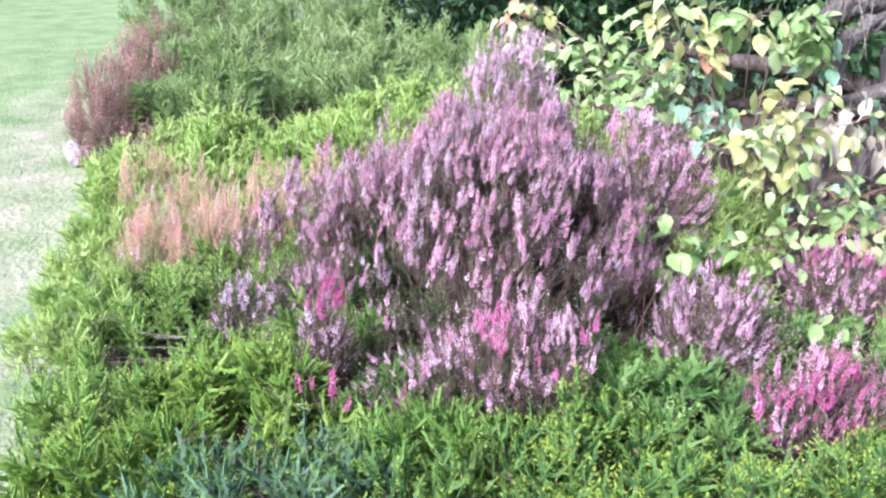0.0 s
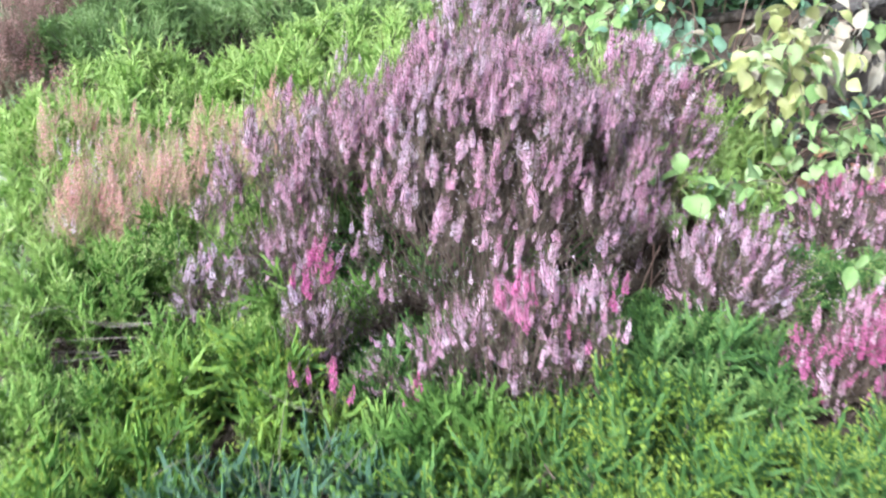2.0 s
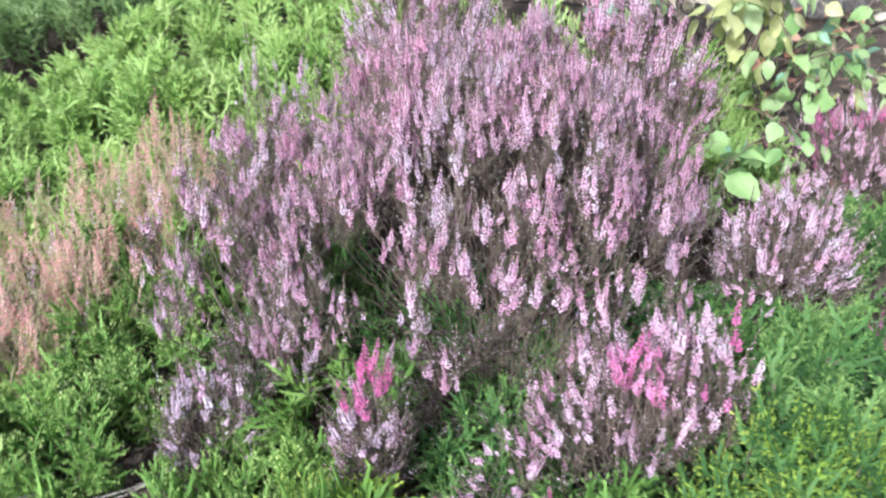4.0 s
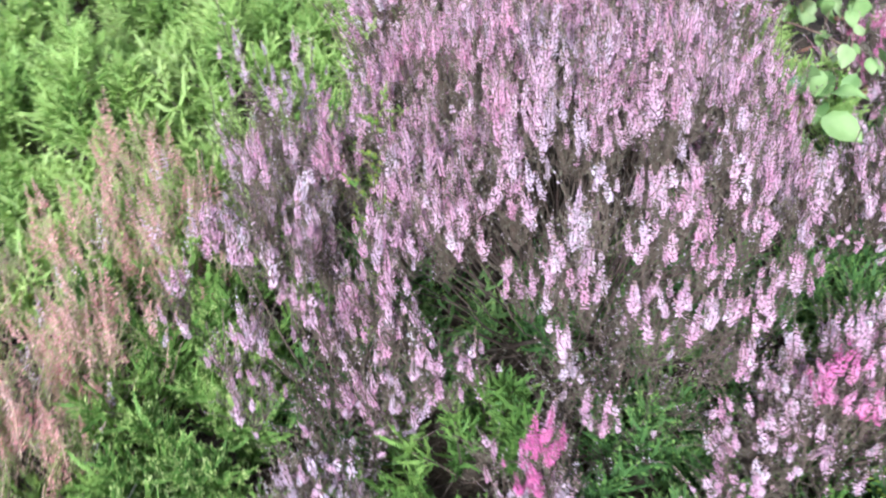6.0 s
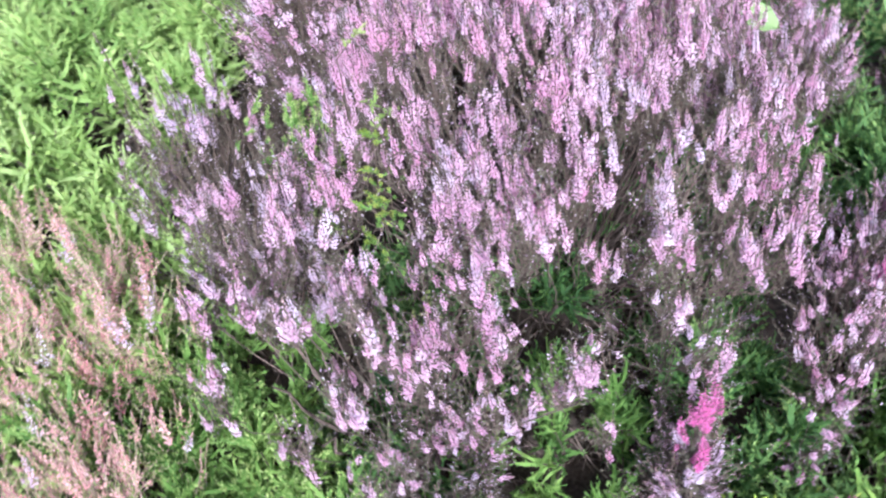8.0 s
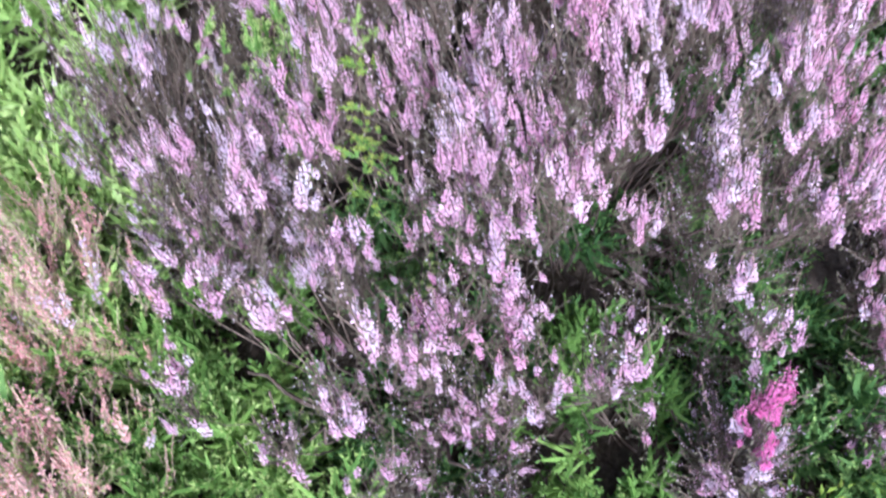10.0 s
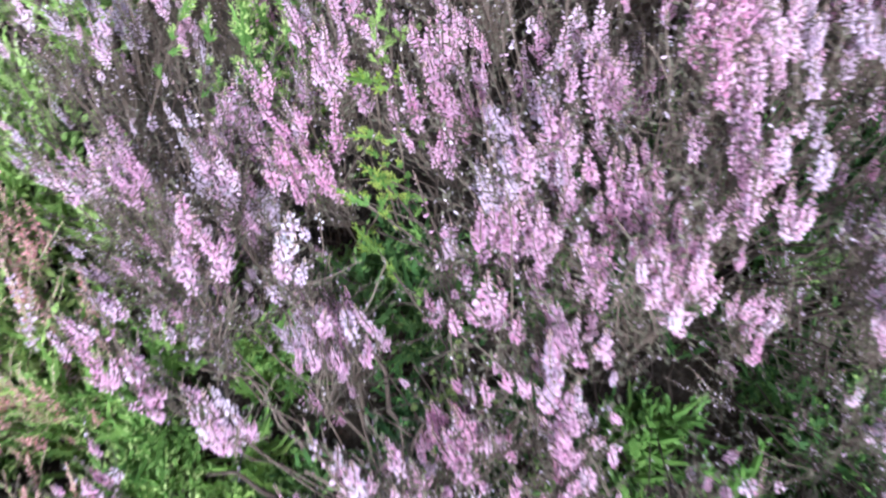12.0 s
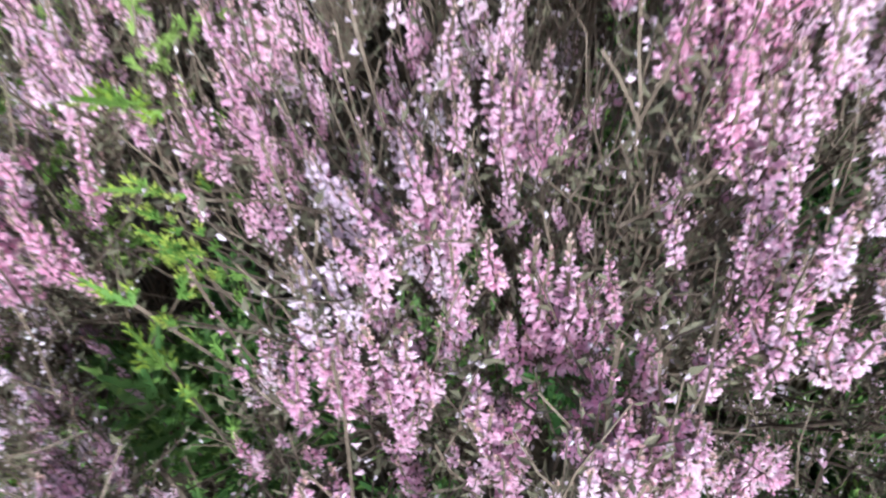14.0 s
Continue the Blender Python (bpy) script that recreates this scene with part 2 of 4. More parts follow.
def tubes(P, rad, sides=4, m=0):
    """Tapered tubes along N lines of k points: P is N, k, 3 and rad N, k."""
    N, k, _ = P.shape
    tan = np.gradient(P, axis=1)
    tan /= np.linalg.norm(tan, axis=2, keepdims=True) + 1e-9
    ref = np.where(np.abs(tan[:, :1, 2:3]) > 0.9, [[[1.0, 0.2, 0]]], [[[0.1, 0, 1.0]]])
    x = np.cross(np.broadcast_to(ref, tan.shape), tan)
    x /= np.linalg.norm(x, axis=2, keepdims=True) + 1e-9
    y = np.cross(tan, x)
    a = np.arange(sides) * 2 * np.pi / sides
    ring = x[:, :, None] * np.cos(a)[:, None] + y[:, :, None] * np.sin(a)[:, None]
    V = (P[:, :, None] + ring * rad[:, :, None, None]).reshape(-1, 3)
    i, j = np.meshgrid(np.arange(k - 1), np.arange(sides), indexing="ij")
    f = np.stack([i * sides + j, i * sides + (j + 1) % sides, (i + 1) * sides + (j + 1) % sides, (i + 1) * sides + j], -1).reshape(-1, 4)
    F = (f[None] + (np.arange(N) * k * sides)[:, None, None]).reshape(-1, 4)
    return V, F, np.full(len(F), m)


def bend(A, B, C, k=6):
    """Quadratic curves from A by way of B to C."""
    u = np.linspace(0, 1, k)[None, :, None]
    return (1 - u) ** 2 * A[:, None] + 2 * u * (1 - u) * B[:, None] + u**2 * C[:, None]


def part(name, tpl, mats, parent, label="", kind="", smooth=False):
    me = tpl if isinstance(tpl, bpy.types.Mesh) else mesh_np(name, tpl, mats, smooth)
    ob = new(name, me)
    ob.parent = parent
    return tagged(ob, label, "", "", kind)


def thing(name, x, y, z, label, category, group=""):
    ob = new(name)
    ob.empty_display_size = 0.05
    ob.location = (x, y, z)
    return tagged(ob, label, category, group)


def local(tpl, ob):
    V, F, M = tpl
    return V - np.array(ob.location), F, M


# ---- templates ----
def floret(lobes=2):
    """A narrow bell of pointed lobes, one unit long, facing z."""
    V = [(0, 0, 0)]
    for i in range(lobes):
        a, h = i * 2 * np.pi / lobes, np.pi / lobes
        V.append((0.34 * np.cos(a), 0.34 * np.sin(a), 1.0))
        V.append((0.31 * np.cos(a + h), 0.31 * np.sin(a + h), 0.6))
    F = [(0, 2 * ((i - 1) % lobes) + 2, 2 * i + 1, 2 * i + 2) for i in range(lobes)]
    return np.array(V, float), np.array(F), np.zeros(lobes, int)


def kite(w=0.36):
    """A small leaf, one unit long, along z, a little hollow."""
    V = np.array([(0, 0, 0), (w / 2, 0.10, 0.45), (0, 0.02, 1.0), (-w / 2, 0.10, 0.45)])
    return V, np.array([(0, 1, 2, 3)]), np.zeros(1, int)


def spike(length, n, size, thin=1.0, gap=0.0, bud=0.2):
    """A slender flower spike along z that tapers to a point, with n florets in loose whorls: slot 0 petals, 1 buds at the tip, 2 stalk."""
    j = np.arange(n)
    u = (np.floor(j / 4) * 4 + 2 + rng.uniform(-1.5, 1.5, n)) / n
    keep = rng.random(n) > gap * (1 - u)
    u, j = u[keep].clip(0, 1), j[keep]
    ang = j * 2.39996 + rng.normal(0, 0.3, len(j))
    lift = np.interp(u, [0, 0.5, 0.85, 1], [-0.25, 0.25, 0.9, 2.6]) + rng.normal(0, 0.25, len(j))
    ways = np.stack([np.cos(ang), np.sin(ang), lift], 1)
    s = size * np.interp(u, [0, 0.15, 0.55, 1], [0.85, 1.08, 0.9, 0.42]) * rng.uniform(0.75, 1.25, len(j))
    axis = np.stack([0.05 * length * np.sin(2.2 * u), 0.03 * length * np.sin(3 * u), u * length], 1)
    T = axis + ways / np.linalg.norm(ways, axis=1, keepdims=True) * (size * 0.25 * thin * np.interp(u, [0, 0.3, 1], [0.9, 1.0, 0.2]))[:, None]
    V, F, M = stamp(floret(), turns(ways), T, s * thin)
    M = np.repeat((u > 1 - bud).astype(int), 2)
    uu = np.linspace(-0.15, 1, 4)
    P = np.stack([0.05 * length * np.sin(2.2 * uu), 0.03 * length * np.sin(3 * uu), uu * length], 1)[None]
    return join([(V, F, M), tubes(P, np.full((1, 4), 0.0007), 3, 2)])


def plume(main, sides, n, size, **kw):
    """A flower plume: a spike with a few short spikelets hugging its lower half."""
    out = [spike(main, n, size, **kw)]
    for i in range(sides):
        L = main * rng.uniform(0.3, 0.55)
        a, tilt = i * 2.4 + rng.uniform(-0.5, 0.5), rng.uniform(0.35, 0.75)
        way = np.array([[np.cos(a) * tilt, np.sin(a) * tilt, 1]])
        out.append(stamp(spike(L, max(7, int(n * 0.42)), size * 0.95, **kw), turns(way), np.array([[0, 0, main * rng.uniform(-0.35, 0.12)]]), np.array([1.0])))
    return join(out)


def leafy_twig(n=10, leaf=0.11, flowers=2):
    """A thin twig, one unit long, with scale leaves: slot 0 leaves, 1 stalk, 2 a few small flowers."""
    u = np.linspace(0.08, 1, n)
    ang = np.arange(n) * 2.4
    ways = np.stack([np.cos(ang), np.sin(ang), np.full(n, 1.0)], 1)
    axis = np.stack([0.08 * np.sin(2.5 * u), 0 * u, u], 1)
    V, F, M = stamp(kite(0.4), turns(ways), axis, leaf * rng.uniform(0.7, 1.3, n))
    uu = np.linspace(0, 1, 3)
    P = np.stack([0.08 * np.sin(2.5 * uu), 0 * uu, uu], 1)[None]
    pick = rng.integers(3, n, flowers)
    V2, F2, M2 = stamp(floret(), turns(ways[pick]), axis[pick], 0.062 * rng.uniform(0.7, 1.2, flowers))
    return join([(V, F, M), tubes(P, np.linspace(0.012, 0.007, 3)[None], 3, 1), (V2, F2, M2 + 2)])



def green_shoot(fingers, leaves, leaf, thick, width=0.3, long=1.0, low=0.25):
    """A feathery shoot one unit high: an upright stem with short stubby needle-clad side shoots: slot 0 needles, 1 pale tips, 2 stalk."""
    out = []
    for i in range(fingers):
        a = i * 2.4 + rng.uniform(-0.4, 0.4)
        if i == 0:
            z, L, tilt = 0.72, 0.28, 0.1
        else:
            z = low + (0.86 - low) * (i - 1 + rng.random()) / (fingers - 1)
            L, tilt = rng.uniform(0.15, 0.24) * long * (1.25 - 0.5 * z), rng.uniform(0.55, 1.0)
        side = np.array([np.cos(a), np.sin(a), 0])
        A = np.array([0.02 * np.sin(9 * z), 0, z])
        B = A + L * 0.55 * (side * tilt + np.array([0, 0, 0.35]))
        C = A + L * (side * tilt * 0.85 + np.array([0, 0, 0.80]))
        P = bend(A[None], B[None], C[None], 3)
        V, F, M = tubes(P, thick * np.array([[0.8, 1.2, 0.5]]), 3)
        out.append((V, F, M))
        n = int(leaves * (1.5 if i == 0 else 1.0))
        u = (np.arange(n) + 0.6) / n
        at = ((1 - u) ** 2)[:, None] * A + (2 * u * (1 - u))[:, None] * B + (u**2)[:, None] * C
        along = (C - A) / np.linalg.norm(C - A)
        ang = np.arange(n) * 2.39996 + a
        R = turns(along[None], np.zeros(1))[0]
        d = np.stack([np.cos(ang), np.sin(ang), np.interp(u, [0, 0.8, 1], [0.9, 1.2, 2.2])], 1) @ R.T
        V, F, M = stamp(kite(width), turns(d), at + d * thick * 0.4, leaf * rng.uniform(0.75, 1.25, n) * np.interp(u, [0, 0.6, 0.85, 1], [0.9, 1.0, 1.1, 0.9]))
        out.append((V, F, (u > (0.45 if z > 0.42 else 1.0)).astype(int)))
    P = np.array([[(0, 0, 0), (0.01, 0.01, 0.3), (0, 0, 0.75)]])
    out.append(tubes(P, np.full((1, 3), 0.008), 3, 2))
    return join(out)


BIG_SPIKES = [plume(L, k, n, 0.0031, bud=0.16) for L, k, n in ((0.012, 1, 22), (0.017, 2, 30), (0.022, 3, 38), (0.026, 3, 42), (0.031, 4, 48), (0.036, 4, 54), (0.042, 5, 60), (0.024, 5, 38))]
MID_SPIKES = [plume(L, k, n, 0.0038, bud=0.15) for L, k, n in ((0.015, 1, 22), (0.021, 3, 28), (0.027, 3, 34), (0.034, 4, 40), (0.040, 5, 46))]
SPARSE_SPIKES = [plume(L, k, 20, 0.0034, gap=0.75, bud=0.2) for L, k in ((0.045, 0), (0.06, 1), (0.08, 2))]
THIN_SPIKES = [plume(L, k, 36, 0.0050, thin=0.95, gap=0.12, bud=0.2) for L, k in ((0.05, 0), (0.065, 1), (0.08, 2), (0.09, 2))]
FAR_SPIKES = [plume(L, k, 18, 0.0080, gap=0.1, bud=0.2) for L, k in ((0.06, 0), (0.08, 1), (0.09, 2))]
TWIGS = [leafy_twig(flowers=k) for k in (0, 1, 3)]
SHOOTS = [green_shoot(11, 13, 0.042, 0.016, 0.40, 1.35) for i in range(6)]
FAR_SHOOTS = [green_shoot(10, 7, 0.068, 0.020, 0.42, 1.5) for i in range(4)]
SPRIGS = [green_shoot(6, 18, 0.040, 0.013, 0.36, 0.38, 0.3) for i in range(3)]
MID_SHOOTS = [green_shoot(10, 10, 0.05, 0.018, 0.42, 1.4) for i in range(4)]


# ---- plants ----
def dome_points(n, low=-0.05):
    """Even directions over a dome."""
    i = np.arange(n) + 0.5
    z = 1 - i / n * (1 - low)
    a = i * 2.39996 + rng.normal(0, 0.25, n)
    r = np.sqrt(np.clip(1 - z * z, 0, 1))
    return np.stack([r * np.cos(a), r * np.sin(a), z], 1)


def cup_tips(x, y, rx, ry, low, top, sprays, anchors=(), voids=(), power=3.2, back=1.15, inside=0.30, near=0.036, front=None, most=22):
    """Shoot tips in sprays on a flat-topped cup. anchors: places of the sprays that stand out; voids: x, y and reach of gaps.
    Returns the tips, each one's spray, how far out in it the tip stands, and whether it grows inside the bush."""
    r = 1.03 * np.sqrt((np.arange(sprays) + 0.5) / sprays)
    a = np.arange(sprays) * 2.39996
    p = np.stack([x + rx * r * np.cos(a), y + ry * r * np.sin(a) * np.where(np.sin(a) > 0, back, 1)], 1) + rng.normal(0, 0.012, (sprays, 2))
    z = low + (top - low) * (1 - np.minimum(r, 1.04) ** power) + rng.normal(0, 0.014, sprays) + np.array([0.035 * noise.noise(Vector((q[0] * 11, q[1] * 11, 2))) for q in p])
    deep = rng.random(sprays) < inside
    z -= deep * rng.uniform(0.05, 0.16, sprays)
    lead = np.concatenate([p, z[:, None]], 1)
    keep = np.ones(sprays, bool)
    marks = np.array(anchors, float).reshape(-1, 3)
    for m in marks:
        keep &= np.linalg.norm(p - m[:2], axis=1) > near
    for vx, vy, reach in voids:
        keep &= np.linalg.norm(p - np.array([vx, vy]), axis=1) > reach
    if front is not None:
        keep &= (p[:, 1] > front) | (rng.random(sprays) < 0.8)
    lead, deep = np.concatenate([marks, lead[keep]]), np.concatenate([np.zeros(len(marks), bool), deep[keep]])
    tip, own, side = [], [], []
    for i, q in enumerate(lead):
        n = int(rng.integers(2, 6)) if deep[i] else int(rng.integers(5, 10)) if q[1] < 1.66 else int(rng.integers(most // 2, most))
        off = rng.normal(0, 1, (n, 2)) * (0.010 if n < 9 else 0.018)
        off[0] *= 0.1
        far = np.linalg.norm(off, axis=1) / 0.017
        drop = 0.013 * far * rng.uniform(0.3, 1.6, n) + (rng.random(n) < 0.4) * rng.uniform(0, 0.045, n)
        drop[0] = 0
        tip.append(q + np.concatenate([off, -drop[:, None]], 1))
        own.append(np.full(n, i)), side.append(0.6 * far)
    own = np.concatenate(own)
    return np.concatenate(tip), own, np.concatenate(side), deep[own]


def flowering_heather(label, x, y, rx, ry, top, shoots, kinds, spikes=BIG_SPIKES, low=0.0, size=1.0, lean=(0, 0), depth=0.12,
                      upright=0.92, singles=250, twigs=3.2, stem=0.0006, branches=9, floor=0.03, sparse=0.15, together=4, inner=0.32, clad=None, wood=TWIG, sway=(0.13, 0.19), accents=(), cup=None, fan=0.3, root=0.66):
    """A heather bush: woody branches from the foot, thin stems, scale-leaved twigs and a shell of flower spikes in sprays.
    kinds: (petals, share) pairs; accents: place, reach and petals of odd-coloured sprays."""
    ob = thing("heather_bush", x, y, floor, label, "heather")
    foot = np.array([x, y, floor])
    zc = floor + 0.22 * (top - floor)
    deep = None
    if cup is not None:
        tip, which_spray, side, deep = cup
    else:
        sprays = max(3, shoots // together)
        c = dome_points(sprays, low)
        c += rng.normal(0, 0.35 / np.sqrt(sprays), c.shape)
        which_spray = np.arange(shoots) % sprays
        reach = rng.normal(0, 0.85 / np.sqrt(sprays), (shoots, 3))
        reach[:sprays] *= 0.2
        d = c[which_spray] + reach
        d /= np.linalg.norm(d, axis=1, keepdims=True)
        lump = np.array([noise.noise(Vector((q * 2.3).tolist()) + Vector((x * 9, y * 7, 1))) for q in d])
        side = np.linalg.norm(reach, axis=1) * np.sqrt(sprays)
        f = (1 + rng.normal(0, 0.05, sprays))[which_spray] - depth * rng.random(shoots) ** 1.5 + 0.12 * lump - 0.045 * side
        f *= np.where(rng.random(sprays) < inner, rng.uniform(0.55, 0.9, sprays), 1.0)[which_spray]
        tip = np.array([x, y, zc]) + d * f[:, None] * np.array([rx, ry, top - zc])
        tip[:, 2] += rng.normal(0, 0.006, shoots)
        tip += np.array([*lean, 0]) * ((tip[:, 2:3] - floor) / (top - floor)) ** 2
        tip[:, 2] = np.maximum(tip[:, 2], floor + 0.06)
    n = len(tip)
    out = (tip - foot) / np.array([rx, ry, top - floor])
    if deep is not None:
        upright = 1.0
    way = out * (1 - upright) * (1 + 5 * np.clip(1 - (tip[:, 2:3] - floor) / (top - floor), 0, 1)) * np.array([1, 1, 0.3]) + np.array([*sway, 1]) * upright + rng.normal(0, 0.13, (n, 3))
    if deep is not None:
        way[:, :2] += fan * out[:, :2] * np.linalg.norm(out[:, :2], axis=1, keepdims=True)
    way /= np.linalg.norm(way, axis=1, keepdims=True)
    which = rng.integers(0, len(spikes), n)
    scale = size * rng.uniform(0.8, 1.25, n) * np.clip(1.12 - 0.28 * side, 0.45, 1.2)
    heights = np.array([s[0][:, 2].max() for s in spikes])
    base = tip - way * (heights[which] * scale)[:, None]
    share = np.array([k[1] for k in kinds], float)
    tone = np.array([noise.noise(Vector((p * 9).tolist())) for p in tip])
    pick = np.searchsorted(np.cumsum(share) / share.sum(), np.clip(0.5 + 0.9 * tone + rng.normal(0, 0.16, n), 0, 0.999))
    full = np.zeros(n, bool)
    for place, far, petals in accents:
        number = [k[0] for k in kinds].index(petals)
        near = np.linalg.norm(tip - np.array(place), axis=1) < far
        pick[near] = number
        full |= near
    high = np.clip(((tip[:, 2] - floor) / (top - floor) - 0.28) / 0.42, 0, 1)
    bare = rng.random(n) < min(0.80, 9.0 * sparse) * (1 - high) + sparse * high
    if deep is not None:
        bare = rng.random(n) < np.where(deep, 0.4, sparse)
    bare &= ~full
    R = turns(way)
    # single spikes, nearest the foot of the open side first
    order = np.argsort(tip[:, 1] + 0.5 * np.abs(tip[:, 0] + 0.1))
    single = np.zeros(n, bool)
    single[order[:singles]] = True
    shared, rest = {}, []
    for i in range(n):
        key = ("s", i % len(SPARSE_SPIKES)) if bare[i] else ("f", which[i])
        tpl = SPARSE_SPIKES[key[1]] if bare[i] else spikes[key[1]]
        petals = kinds[pick[i]][0]
        if single[i]:
            k = (*key, pick[i])
            if k not in shared:
                shared[k] = mesh_np("flower_spike", tpl, [petals, LILAC_BUD if petals in (LILAC, PALE, PINK) else petals, wood])
            s = new("flower_spike", shared[k])
            s.parent = ob
            s.matrix_basis = Matrix.Translation(Vector(base[i] - foot)) @ Matrix(R[i].tolist()).to_4x4() @ Matrix.Scale(scale[i], 4)
        else:
            rest.append((key, pick[i], i))
    if rest:
        mats = [k[0] for k in kinds] + [LILAC_BUD, wood]
        pieces = []
        for key, p in sorted({(a, b) for a, b, _ in rest}):
            idx = np.array([i for a, b, i in rest if (a, b) == (key, p)])
            V, F, M = stamp(SPARSE_SPIKES[key[1]] if key[0] == "s" else spikes[key[1]], R[idx], base[idx], scale[idx])
            pieces.append((V, F, np.choose(M, [p, len(kinds), len(kinds) + 1])))
        part("bloom", local(join(pieces), ob), mats, ob, kind="stuff")
    # stems from the spikes down to the branches
    lead = np.zeros((which_spray.max() + 1, 3))
    np.add.at(lead, which_spray, base)
    lead /= np.maximum(1, np.bincount(which_spray, minlength=len(lead)))[:, None]
    knot = foot + (lead - foot) * (np.array([0.86, 0.86, 0.5]) if deep is None else np.array([0.95, 0.95, 0.76])) + rng.normal(0, 0.012, lead.shape)
    start = foot + (lead - foot) * np.array([root, root, 0]) + rng.normal(0, 1, lead.shape) * np.array([0.05 * rx, 0.05 * ry, 0])
    used = np.unique(which_spray)
    B = bend(start[used], (start[used] + knot[used]) / 2 - np.array([0, 0, 0.06 * (top - floor)]), knot[used], 6)
    B[:, 1:-1] += rng.normal(0, 0.005, (len(used), 4, 3))
    B[:, :, 2] = np.maximum(B[:, :, 2], floor)
    P = bend(knot[which_spray], knot[which_spray] + (base - knot[which_spray]) * np.array([0.65, 0.65, 0.45]), base, 6)
    P[:, 1:-1] += rng.normal(0, 0.003, (n, 4, 3))
    P = np.concatenate([knot[which_spray][:, None] * 0.9 + start[which_spray][:, None] * 0.1, P], 1)
    rad = stem * rng.uniform(0.7, 1.4, (n, 1)) * np.linspace(1.3, 0.6, 7)[None]
    thick = 1.7 * stem * rng.uniform(0.8, 1.5, (len(used), 1)) * np.linspace(1.5, 0.8, 6)[None]
    part("woody_growth", local(join([tubes(B, thick, 4), tubes(P, rad, 3)]), ob), [wood], ob, "thin grey-brown stems", "stuff")
    # twigs with scale leaves along the stems
    m = int(n * twigs)
    i = rng.integers(0, n, m)
    u = rng.uniform(0.12, 1.0, m)
    k = np.minimum((u * 6).astype(int), 5)
    at = P[i, k] + (P[i, k + 1] - P[i, k]) * (u * 6 - k)[:, None]
    tw = way[i] * 0.8 + rng.normal(0, 0.45, (m, 3)) + np.array([0, 0, 0.35])
    V = join([stamp(TWIGS[q], turns(tw[i % 3 == q]), at[i % 3 == q], rng.uniform(0.025, 0.06, int((i % 3 == q).sum()))) for q in range(3)])
    part("leafy_growth", local(V, ob), [clad or OLIVE, wood, PALE if wood == TWIG else RUST], ob, "fine scale-leaved twigs", "stuff")
    # a few woody branches
    for b in range(branches):
        a = b * 2.4 + rng.uniform(-0.3, 0.3)
        end = np.array([[x + 0.62 * rx * np.cos(a), y + 0.62 * ry * np.sin(a), floor + rng.uniform(0.3, 0.5) * (top - floor)]])
        mid = np.array([[x + 0.42 * rx * np.cos(a), y + 0.42 * ry * np.sin(a), floor + 0.10 * (top - floor)]])
        L = bend(foot[None] + rng.normal(0, 0.012, (1, 3)) * [1, 1, 0], mid, end, 8)
        L[:, 1:] += rng.normal(0, 0.006, (1, 7, 3))
        part("branch", local(tubes(L, np.linspace(0.0046, 0.0014, 8)[None] * rng.uniform(0.7, 1.1), 5), ob), [TWIG], ob, smooth=True)
    return ob


SHOOT_MESHES = {}
GAPS = [(-0.50, 1.50, 0.08, 0.05), (-0.15, 1.10, 0.05, 0.03)]


